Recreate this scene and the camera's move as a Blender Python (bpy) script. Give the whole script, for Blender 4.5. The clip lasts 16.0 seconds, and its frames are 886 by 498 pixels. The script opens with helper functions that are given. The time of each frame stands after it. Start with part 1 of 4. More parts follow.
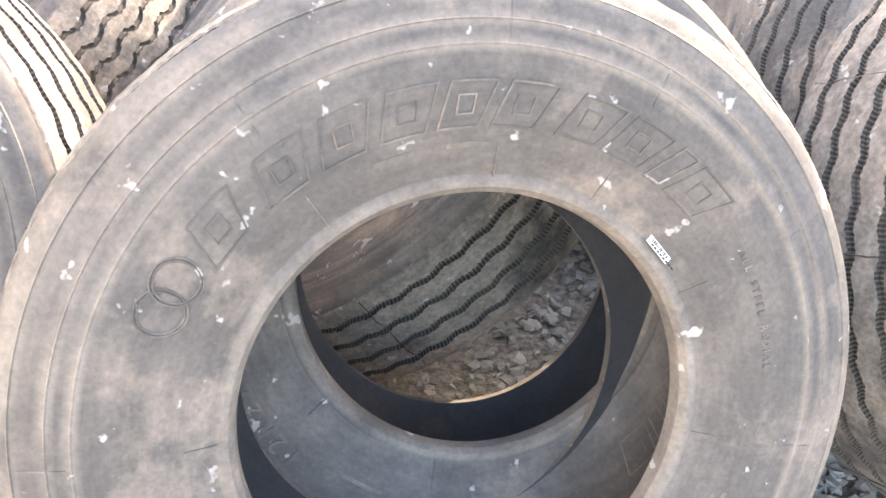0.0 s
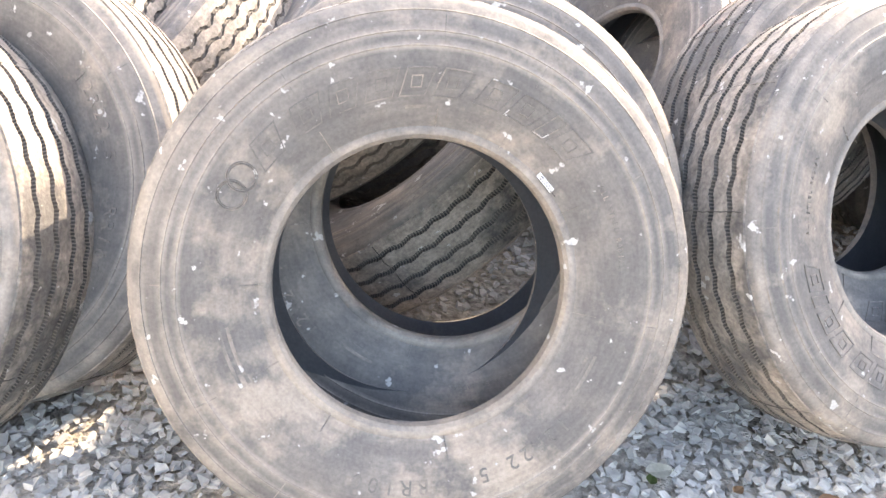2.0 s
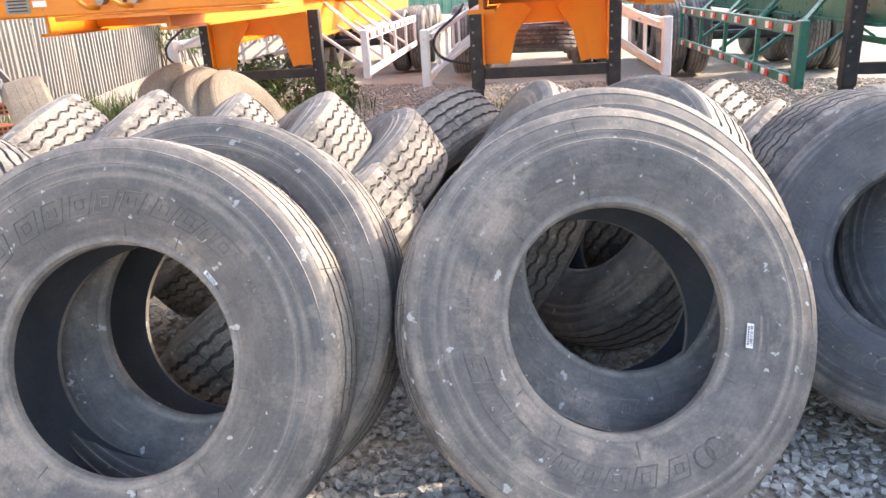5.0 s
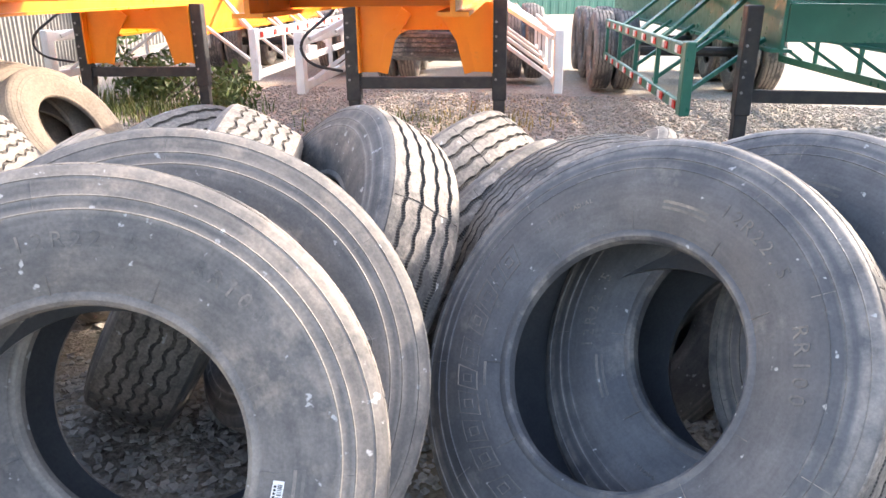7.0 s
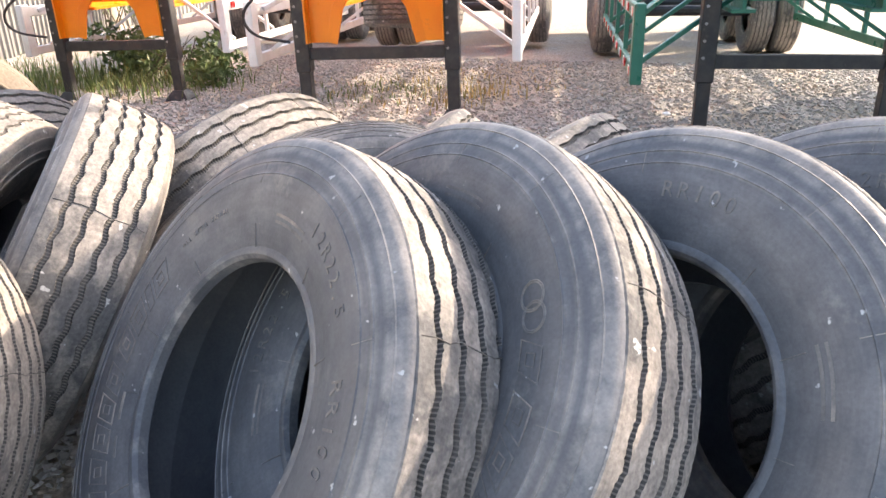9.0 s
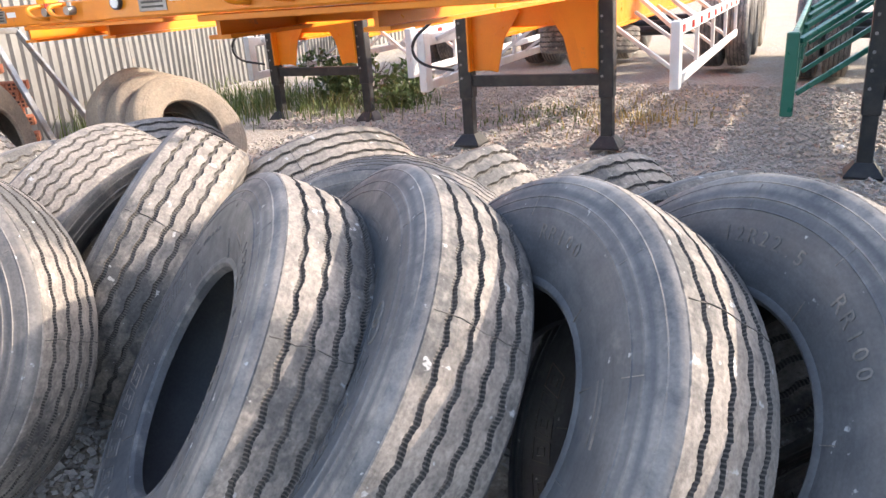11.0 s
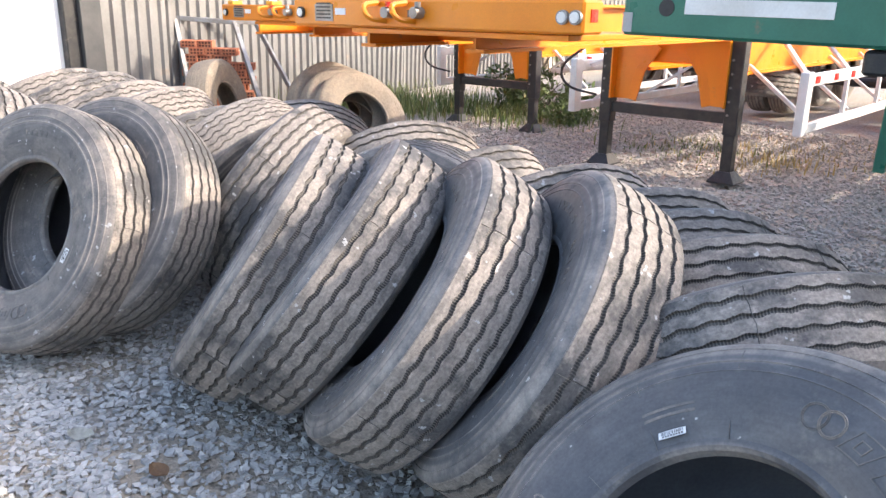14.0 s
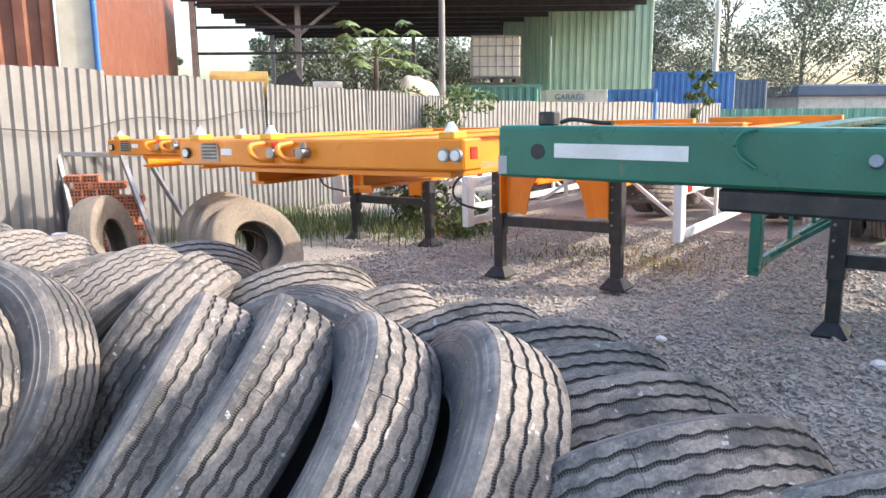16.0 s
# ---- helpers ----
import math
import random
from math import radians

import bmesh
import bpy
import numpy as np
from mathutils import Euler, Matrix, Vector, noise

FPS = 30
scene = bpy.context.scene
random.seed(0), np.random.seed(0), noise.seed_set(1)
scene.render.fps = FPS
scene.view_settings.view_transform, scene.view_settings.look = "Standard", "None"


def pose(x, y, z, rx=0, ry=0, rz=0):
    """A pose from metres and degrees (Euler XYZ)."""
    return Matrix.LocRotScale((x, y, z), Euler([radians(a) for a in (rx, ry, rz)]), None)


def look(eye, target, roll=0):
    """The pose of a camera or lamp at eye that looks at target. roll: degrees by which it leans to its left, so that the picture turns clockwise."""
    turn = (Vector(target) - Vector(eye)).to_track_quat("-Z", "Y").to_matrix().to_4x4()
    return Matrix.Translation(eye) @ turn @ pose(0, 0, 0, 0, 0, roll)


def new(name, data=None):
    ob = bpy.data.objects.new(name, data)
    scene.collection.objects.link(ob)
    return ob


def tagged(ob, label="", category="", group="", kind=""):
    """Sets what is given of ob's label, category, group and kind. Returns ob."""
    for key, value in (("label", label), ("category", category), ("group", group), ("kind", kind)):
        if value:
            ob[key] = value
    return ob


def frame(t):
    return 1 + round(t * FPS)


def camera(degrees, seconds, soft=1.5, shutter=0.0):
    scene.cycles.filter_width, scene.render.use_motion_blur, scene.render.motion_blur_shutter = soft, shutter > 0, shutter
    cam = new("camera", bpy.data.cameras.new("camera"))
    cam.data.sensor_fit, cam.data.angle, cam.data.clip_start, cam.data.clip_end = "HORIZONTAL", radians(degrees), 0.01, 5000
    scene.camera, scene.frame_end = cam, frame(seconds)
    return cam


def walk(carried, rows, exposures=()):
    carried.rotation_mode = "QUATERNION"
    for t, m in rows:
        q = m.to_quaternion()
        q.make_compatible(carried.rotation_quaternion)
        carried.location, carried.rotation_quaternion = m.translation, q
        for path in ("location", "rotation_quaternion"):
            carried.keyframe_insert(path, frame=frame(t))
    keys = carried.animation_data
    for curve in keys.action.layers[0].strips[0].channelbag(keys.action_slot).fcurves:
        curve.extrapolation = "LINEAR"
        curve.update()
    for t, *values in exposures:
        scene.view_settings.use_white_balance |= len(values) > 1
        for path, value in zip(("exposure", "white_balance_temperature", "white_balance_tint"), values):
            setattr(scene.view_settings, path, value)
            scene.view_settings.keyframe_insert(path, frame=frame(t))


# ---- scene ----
cam = camera(60.3, 16.0)
METRES, EYE, TILT, LEAN, TURN = 6.45, 1.24, -33.0, -4.0, 0.0
ROWS = [
    (0.0, 0.0, 0.0, 0.0, -0.0, 0.0, 0.0),
    (0.5, 0.0004, -0.0094, -0.0034, 0.89, 0.06, -0.48),
    (1.0, 0.0015, -0.0341, -0.0153, 1.95, 0.77, -0.87),
    (1.5, 0.0097, -0.0595, -0.0243, 3.31, 2.02, -1.91),
    (2.0, 0.0329, -0.0789, -0.037, 5.27, 4.15, -2.91),
    (2.5, 0.0576, -0.1029, -0.0523, 7.05, 6.0, -2.76),
    (3.0, 0.0764, -0.1278, -0.0683, 8.91, 7.13, -1.86),
    (5.5, 0.241, -0.0519, -0.0278, 19.53, 14.12, -5.51),
    (6.0, 0.2632, -0.0119, -0.0081, 16.54, 14.14, -5.11),
    (6.5, 0.2895, 0.0159, 0.0075, 15.28, 14.02, -5.45),
    (7.0, 0.3287, 0.038, 0.022, 16.8, 13.68, -6.85),
    (7.5, 0.3581, 0.0698, 0.0385, 18.11, 13.6, -7.75),
    (8.0, 0.3844, 0.0907, 0.0517, 19.18, 12.94, -8.16),
    (8.5, 0.4219, 0.1025, 0.0594, 20.68, 11.52, -8.22),
    (9.0, 0.4498, 0.1177, 0.066, 21.38, 10.47, -7.81),
    (11.5, 0.5784, 0.1318, 0.0832, 42.69, 6.91, -17.87),
    (12.0, 0.6041, 0.1265, 0.0799, 48.21, 4.13, -21.13),
    (12.5, 0.634, 0.122, 0.0766, 53.42, 1.53, -23.97),
    (13.0, 0.6632, 0.1101, 0.0671, 55.43, 0.89, -26.09),
    (13.5, 0.7017, 0.1072, 0.0618, 54.37, 2.18, -26.94),
    (14.0, 0.7382, 0.1162, 0.0722, 51.55, 4.78, -26.23),
    (14.5, 0.747, 0.1187, 0.08, 49.06, 7.49, -24.52),
    (15.0, 0.7451, 0.1177, 0.0829, 47.73, 9.86, -23.21),
    (15.5, 0.746, 0.1177, 0.0873, 46.95, 12.09, -22.47),
    (16.0, 0.7398, 0.1142, 0.0994, 44.87, 15.25, -21.27),
]
walk(cam, [(t, pose(0, 0, EYE, TILT, LEAN, TURN) @ pose(METRES * x, METRES * y, METRES * z, 90 + pitch, roll, yaw)) for t, x, y, z, yaw, pitch, roll in ROWS],
     exposures=[(0.0, 3.0, 7550, 14), (1.0, 3.1, 7550, 14), (3.0, 2.85, 7600, 14), (5.5, 2.07, 6700, 13), (7.0, 2.3, 6700, 13), (9.0, 2.3, 7000, 13), (11.5, 1.88, 6450, 12), (14.5, 1.88, 6400, 12), (16.0, 1.73, 6200, 11)])

# ---- light ----
SUN_AZ, SUN_EL = 47.0, 30.0          # degrees from +x towards +y, and above the horizon
world = bpy.data.worlds.new("sky")
scene.world = world
world.use_nodes = True
wn = world.node_tree
sky = wn.nodes.new("ShaderNodeTexSky")
sky.sky_type, sky.sun_disc = "NISHITA", False
sky.sun_elevation, sky.sun_rotation = radians(SUN_EL), radians(90 - SUN_AZ)
sky.air_density, sky.dust_density = 1.1, 3.0
wn.nodes["Background"].inputs["Strength"].default_value = 0.15
wn.links.new(sky.outputs[0], wn.nodes["Background"].inputs["Color"])
sun = new("sun", bpy.data.lights.new("sun", "SUN"))
sun.data.energy, sun.data.angle, sun.data.color = 1.95, radians(0.6), (1.0, 0.87, 0.71)
sdir = Vector((math.cos(radians(SUN_EL)) * math.cos(radians(SUN_AZ)), math.cos(radians(SUN_EL)) * math.sin(radians(SUN_AZ)), math.sin(radians(SUN_EL))))
sun.matrix_world = look(sdir * 50, (0, 0, 0))


# ---- materials ----
def mat(name, base, rough=0.7, metal=0.0, second=None, scale=6.0, lo=0.4, hi=0.65, fine=0.15, fscale=120.0, bump=0.3, bdist=0.002, third=None, tscale=1.5, tlo=0.5, thi=0.7, island=0.0, spec=0.5, chips=0.0, rings=None, ridge=None):
    """A surface of one base colour with a second in patches, a third in larger stains, fine grain and relief."""
    m = bpy.data.materials.new(name)
    m.use_nodes = True
    nt = m.node_tree
    p = nt.nodes["Principled BSDF"]
    p.inputs["Roughness"].default_value, p.inputs["Metallic"].default_value = rough, metal
    p.inputs["Specular IOR Level"].default_value = spec
    tc = nt.nodes.new("ShaderNodeTexCoord")
    oi = nt.nodes.new("ShaderNodeObjectInfo")
    off = nt.nodes.new("ShaderNodeVectorMath")
    off.operation = "MULTIPLY_ADD"
    nt.links.new(oi.outputs["Random"], off.inputs[0])
    off.inputs[1].default_value = (17, 31, 23)
    nt.links.new(tc.outputs["Object"], off.inputs[2])

    def noise_tex(s, detail=5, rou=0.6):
        n = nt.nodes.new("ShaderNodeTexNoise")
        n.inputs["Scale"].default_value, n.inputs["Detail"].default_value, n.inputs["Roughness"].default_value = s, detail, rou
        nt.links.new(off.outputs[0], n.inputs["Vector"])
        return n.outputs[0]

    def ramp(v, a, b):
        r = nt.nodes.new("ShaderNodeMapRange")
        r.inputs[1].default_value, r.inputs[2].default_value = a, b
        nt.links.new(v, r.inputs[0])
        return r.outputs[0]

    def mix(fac, a, b, mode="MIX"):
        x = nt.nodes.new("ShaderNodeMix")
        x.data_type, x.blend_type = "RGBA", mode
        for s, v in ((x.inputs[0], fac), (x.inputs[6], a), (x.inputs[7], b)):
            if isinstance(v, (int, float)):
                s.default_value = v
            elif isinstance(v, tuple):
                s.default_value = (*v, 1)
            else:
                nt.links.new(v, s)
        return x.outputs[2]
    c = base
    if second:
        c = mix(ramp(noise_tex(scale), lo, hi), c, second)
    if third:
        c = mix(ramp(noise_tex(tscale, 6, 0.7), tlo, thi), c, third)
    if rings:        # scuffs that run round, or across, a wheel-shaped thing
        around, outward, along, amount = rings
        sx, at, ln, cb = (nt.nodes.new("ShaderNode" + k) for k in ("SeparateXYZ", "Math", "VectorMath", "CombineXYZ"))
        fl = nt.nodes.new("ShaderNodeVectorMath")
        at.operation, ln.operation, fl.operation = "ARCTAN2", "LENGTH", "MULTIPLY"
        nt.links.new(tc.outputs["Object"], sx.inputs[0])
        nt.links.new(sx.outputs[0], at.inputs[0])
        nt.links.new(sx.outputs[2], at.inputs[1])
        fl.inputs[1].default_value = (1, 0, 1)
        nt.links.new(tc.outputs["Object"], fl.inputs[0])
        nt.links.new(fl.outputs[0], ln.inputs[0])
        for k, (src, f) in enumerate(((at.outputs[0], around), (ln.outputs["Value"], outward), (sx.outputs[1], along))):
            mm = nt.nodes.new("ShaderNodeMath")
            mm.operation = "MULTIPLY_ADD"
            nt.links.new(src, mm.inputs[0])
            mm.inputs[1].default_value = f
            nt.links.new(oi.outputs["Random"], mm.inputs[2])
            nt.links.new(mm.outputs[0], cb.inputs[k])
        rn = nt.nodes.new("ShaderNodeTexNoise")
        rn.inputs["Scale"].default_value, rn.inputs["Detail"].default_value, rn.inputs["Roughness"].default_value = 1.0, 6, 0.65
        nt.links.new(cb.outputs[0], rn.inputs["Vector"])
        c = mix(1.0, c, mix(ramp(rn.outputs[0], 0.32, 0.68), (1 - amount,) * 3, (1 + amount, 1 + amount * 0.96, 1 + amount * 0.9)), "MULTIPLY")
        if ridge:        # scuffed, dusty bands where the shoulder ribs stand proud; some also paint in sunlight
            for r0, r1, amount in ridge:
                up, down = ramp(ln.outputs["Value"], r0 - 0.004, r0 + 0.004), ramp(ln.outputs["Value"], r1 + 0.006, r1 - 0.006)
                band, worn_lit = nt.nodes.new("ShaderNodeMath"), nt.nodes.new("ShaderNodeMath")
                band.operation = worn_lit.operation = "MULTIPLY"
                nt.links.new(up, band.inputs[0])
                nt.links.new(down, band.inputs[1])
                nt.links.new(band.outputs[0], worn_lit.inputs[0])
                nt.links.new(ramp(noise_tex(9, 6, 0.7), 0.62 - amount * 0.3, 0.70), worn_lit.inputs[1])
                c = mix(worn_lit.outputs[0], c, (0.30, 0.268, 0.238))
    if chips:
        c = mix(ramp(noise_tex(26, 3, 0.55), chips, chips + 0.03), c, (0.42, 0.41, 0.40))
    grain = noise_tex(fscale, 3)
    g = ramp(grain, 0.3, 0.7)
    lo_c, hi_c = (1 - fine,) * 3, (1 + fine,) * 3
    c = mix(1.0, c, mix(g, lo_c, hi_c), "MULTIPLY")
    if island:
        ge = nt.nodes.new("ShaderNodeNewGeometry")
        c = mix(1.0, c, mix(ge.outputs["Random Per Island"], (1 - island,) * 3, (1 + island, 1 + island * 0.9, 1 + island * 0.8)), "MULTIPLY")
    if not isinstance(c, tuple):
        nt.links.new(c, p.inputs["Base Color"])
    if bump:
        b = nt.nodes.new("ShaderNodeBump")
        b.inputs["Strength"].default_value, b.inputs["Distance"].default_value = bump, bdist
        nt.links.new(grain, b.inputs["Height"])
        nt.links.new(b.outputs[0], p.inputs["Normal"])
    rr = ramp(noise_tex(scale * 2.3, 4), 0.3, 0.7)
    rm = nt.nodes.new("ShaderNodeMapRange")
    rm.inputs[3].default_value, rm.inputs[4].default_value = max(rough - 0.12, 0.05), min(rough + 0.12, 1)
    nt.links.new(rr, rm.inputs[0])
    nt.links.new(rm.outputs[0], p.inputs["Roughness"])
    return m


M_SIDE = mat("rubber_sidewall", (0.115, 0.110, 0.108), 0.60, second=(0.175, 0.160, 0.150), scale=11, lo=0.40, hi=0.66, third=(0.29, 0.25, 0.215), tscale=3.4, tlo=0.52, thi=0.64, fine=0.14, fscale=140, bump=0.2, chips=0.665, rings=(3.0, 60, 0, 0.15), spec=0.35, ridge=((0.438, 0.450, 1.3), (0.464, 0.476, 1.1), (0.500, 0.524, 0.8), (0.279, 0.300, 0.9)))
# its band at 0.490 to 0.531 paints sunlight on the shoulder, over scuffs
M_SIDE_DARK = mat("rubber_sidewall_clean", (0.080, 0.081, 0.087), 0.5, second=(0.12, 0.118, 0.122), scale=9, lo=0.42, hi=0.68, third=(0.19, 0.175, 0.162), tscale=4, tlo=0.58, thi=0.70, fine=0.13, fscale=140, bump=0.2, chips=0.70, rings=(3.0, 70, 0, 0.14), ridge=((0.442, 0.447, 0.5), (0.466, 0.474, 0.9), (0.490, 0.531, 0.85), (0.279, 0.290, 0.5)))
M_TREAD = mat("rubber_tread_dusty", (0.205, 0.183, 0.164), 0.70, second=(0.295, 0.258, 0.225), scale=22, lo=0.34, hi=0.66, third=(0.088, 0.085, 0.084), tscale=2.6, tlo=0.48, thi=0.58, fine=0.28, fscale=110, bump=0.5, chips=0.67, rings=(9, 0, 60, 0.24))
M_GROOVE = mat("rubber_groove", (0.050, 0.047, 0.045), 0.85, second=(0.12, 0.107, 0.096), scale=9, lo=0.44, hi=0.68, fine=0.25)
M_GROOVE_DUSTY = mat("dusty_groove", (0.135, 0.120, 0.105), 0.9, second=(0.085, 0.077, 0.07), scale=14, lo=0.40, hi=0.62, fine=0.25)
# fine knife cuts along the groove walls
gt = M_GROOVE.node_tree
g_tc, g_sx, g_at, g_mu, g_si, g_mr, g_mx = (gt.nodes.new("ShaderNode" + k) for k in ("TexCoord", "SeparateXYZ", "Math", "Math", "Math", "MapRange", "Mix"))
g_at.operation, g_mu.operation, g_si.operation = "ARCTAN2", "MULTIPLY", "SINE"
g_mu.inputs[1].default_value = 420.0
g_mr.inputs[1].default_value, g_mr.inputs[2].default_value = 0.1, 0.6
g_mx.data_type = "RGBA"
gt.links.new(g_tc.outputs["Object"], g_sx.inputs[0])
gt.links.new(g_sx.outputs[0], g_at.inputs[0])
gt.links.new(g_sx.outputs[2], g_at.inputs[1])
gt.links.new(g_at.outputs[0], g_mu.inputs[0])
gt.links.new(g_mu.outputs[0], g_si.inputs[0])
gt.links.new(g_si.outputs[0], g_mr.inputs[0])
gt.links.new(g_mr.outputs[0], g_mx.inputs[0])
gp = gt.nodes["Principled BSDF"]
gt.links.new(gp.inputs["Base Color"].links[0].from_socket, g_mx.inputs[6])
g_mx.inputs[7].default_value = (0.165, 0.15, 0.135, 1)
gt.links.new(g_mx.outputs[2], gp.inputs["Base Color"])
M_LINER = mat("rubber_liner", (0.090, 0.093, 0.104), 0.55, second=(0.125, 0.126, 0.135), scale=5, third=(0.19, 0.175, 0.16), tscale=4, tlo=0.6, thi=0.78, fine=0.12)
M_OLD = mat("weathered_rubber", (0.25, 0.205, 0.158), 0.9, second=(0.17, 0.142, 0.115), scale=6, fine=0.2, fscale=60, third=(0.31, 0.26, 0.20), tscale=3, bump=0.5)
M_PAPER = mat("sticker_paper", (0.78, 0.78, 0.78), 0.6, fine=0.04, bump=0)
M_INK = mat("printed_ink", (0.03, 0.03, 0.03), 0.6, bump=0)
M_ORANGE = mat("orange_paint", (0.80, 0.255, 0.008), 0.38, second=(0.72, 0.215, 0.008), scale=3, fine=0.05, third=(0.34, 0.15, 0.06), tscale=5, tlo=0.64, thi=0.74, bump=0.06)
M_YELLOW = mat("yellow_paint", (0.83, 0.42, 0.02), 0.4, second=(0.7, 0.33, 0.03), scale=8, fine=0.06, bump=0.05)
M_GREEN = mat("green_paint", (0.020, 0.135, 0.090), 0.35, second=(0.032, 0.17, 0.115), scale=3, fine=0.06, third=(0.16, 0.15, 0.10), tscale=4, tlo=0.66, thi=0.74, bump=0.06)
M_WHITE = mat("white_paint", (0.78, 0.78, 0.76), 0.45, second=(0.66, 0.65, 0.62), scale=5, fine=0.05, third=(0.42, 0.36, 0.30), tscale=6, tlo=0.64, thi=0.76, bump=0.08)
M_BLACK = mat("black_chassis_paint", (0.018, 0.019, 0.022), 0.5, second=(0.04, 0.037, 0.035), scale=8, fine=0.15, third=(0.13, 0.105, 0.085), tscale=6, tlo=0.62, thi=0.75)
M_STEEL = mat("worn_steel", (0.30, 0.31, 0.32), 0.45, 0.6, second=(0.22, 0.20, 0.18), scale=8, fine=0.1)
M_RED = mat("red_reflector", (0.65, 0.03, 0.02), 0.3, fine=0.03, bump=0)
M_ZINC = mat("galvanised_sheet", (0.215, 0.21, 0.205), 0.55, 0.1, second=(0.165, 0.161, 0.155), scale=2.2, lo=0.35, hi=0.7, third=(0.30, 0.235, 0.185), tscale=1.6, tlo=0.63, thi=0.78, fine=0.06, fscale=30, bump=0.05)
M_RUSTROOF = mat("brown_sheet", (0.16, 0.055, 0.030), 0.5, second=(0.22, 0.085, 0.05), scale=2, third=(0.36, 0.27, 0.2), tscale=1.2, tlo=0.62, thi=0.75, fine=0.1)
M_GREENSHEET = mat("pale_green_sheet", (0.33, 0.46, 0.34), 0.5, second=(0.28, 0.40, 0.30), scale=1.2, fine=0.05, bump=0.05)
M_CONTGREEN = mat("green_container_paint", (0.10, 0.26, 0.20), 0.5, second=(0.14, 0.29, 0.22), scale=1.5, fine=0.08)
M_BLUE = mat("blue_container_paint", (0.03, 0.12, 0.33), 0.45, second=(0.05, 0.16, 0.38), scale=1.2, fine=0.06)
M_DKBLUE = mat("navy_container_paint", (0.05, 0.085, 0.14), 0.45, second=(0.07, 0.10, 0.16), scale=1.2, fine=0.06)
M_BRICK = mat("clay_block", (0.42, 0.145, 0.075), 0.9, second=(0.34, 0.11, 0.06), scale=12, fine=0.15, fscale=60, third=(0.5, 0.24, 0.14), tscale=9, bump=0.5)
M_HOLE = mat("block_hole", (0.06, 0.022, 0.015), 0.95, bump=0)
M_LEAF = mat("leaf", (0.085, 0.135, 0.040), 0.6, second=(0.13, 0.18, 0.06), scale=2, fine=0.1, island=0.4, bump=0)
M_PAPAYA = mat("papaya_leaf", (0.16, 0.22, 0.075), 0.6, second=(0.21, 0.26, 0.10), scale=2, fine=0.1, bump=0)
M_LEAF2 = mat("dark_leaf", (0.105, 0.130, 0.085), 0.6, second=(0.13, 0.15, 0.10), scale=1, fine=0.1, island=0.4, bump=0)
M_GRASS = mat("grass_blade", (0.10, 0.16, 0.04), 0.65, second=(0.19, 0.20, 0.07), scale=3, fine=0.1, island=0.4, bump=0)
M_BARK = mat("bark", (0.16, 0.13, 0.10), 0.9, second=(0.11, 0.09, 0.07), scale=8, fine=0.25, fscale=30, bump=0.6)
M_STONE = mat("crushed_stone", (0.50, 0.485, 0.465), 0.85, second=(0.39, 0.38, 0.365), scale=9, fine=0.12, fscale=80, island=0.24, bump=0.4)
M_GROUND = mat("gravel_ground", (0.42, 0.39, 0.35), 0.95, second=(0.26, 0.235, 0.205), scale=26, lo=0.38, hi=0.62, third=(0.38, 0.315, 0.24), tscale=0.7, tlo=0.44, thi=0.62, fine=0.35, fscale=45, bump=1.0, bdist=0.02)
M_STONE_SOILED = mat("soiled_stone", (0.40, 0.375, 0.345), 0.9, second=(0.32, 0.295, 0.265), scale=9, fine=0.12, fscale=80, island=0.14, bump=0.4)
M_TARP = mat("grey_tarp", (0.45, 0.44, 0.42), 0.8, second=(0.35, 0.34, 0.33), scale=4, fine=0.08)
M_PLASTIC = mat("translucent_tank", (0.72, 0.68, 0.55), 0.4, second=(0.6, 0.56, 0.44), scale=3, fine=0.04)
M_WALLW = mat("whitewashed_wall", (0.82, 0.82, 0.81), 0.7, second=(0.76, 0.755, 0.74), scale=1.5, fine=0.03, bump=0.05)


# ---- mesh helpers ----
def part(name, bm, material, parent=None, label="", smooth=None):
    me = bpy.data.meshes.new(name)
    bm.to_mesh(me)
    bm.free()
    return part_of(name, me, material, parent, label, smooth)


def part_of(name, me, material, parent=None, label="", smooth=None):
    ob = new(name, me)
    for m in (material if isinstance(material, (list, tuple)) else [material]):
        me.materials.append(m)
    if smooth is not None:
        me.shade_smooth()
        if smooth < 180:
            me.set_sharp_from_angle(angle=radians(smooth))
    if parent:
        ob.parent = parent
    if label:
        tagged(ob, label)
    return ob


def thing(name, label, category, group="", kind="", m=None):
    ob = new(name)
    ob.empty_display_size = 0.1
    if m is not None:
        ob.matrix_basis = m
    return tagged(ob, label, category, group, kind)


def box(bm, x0, x1, y0, y1, z0, z1, bevel=0.0, m=None, mi=0):
    g = bmesh.ops.create_cube(bm, size=1)
    vs = g["verts"]
    for v in vs:
        v.co = Vector(((x0 + x1) / 2 + v.co.x * (x1 - x0), (y0 + y1) / 2 + v.co.y * (y1 - y0), (z0 + z1) / 2 + v.co.z * (z1 - z0)))
    if bevel:
        es = {e for v in vs for e in v.link_edges}
        r = bmesh.ops.bevel(bm, geom=list(es), offset=bevel, segments=1, affect="EDGES")
        vs = list({v for f in r["faces"] for v in f.verts} | {v for v in vs if v.is_valid})
    if m is not None:
        bmesh.ops.transform(bm, matrix=m, verts=vs)
    if mi:
        for f in {f for v in vs for f in v.link_faces}:
            f.material_index = mi
    return bm


def boxes(*bs, bevel=0.0):
    bm = bmesh.new()
    for b in bs:
        box(bm, *b, bevel=bevel)
    return bm


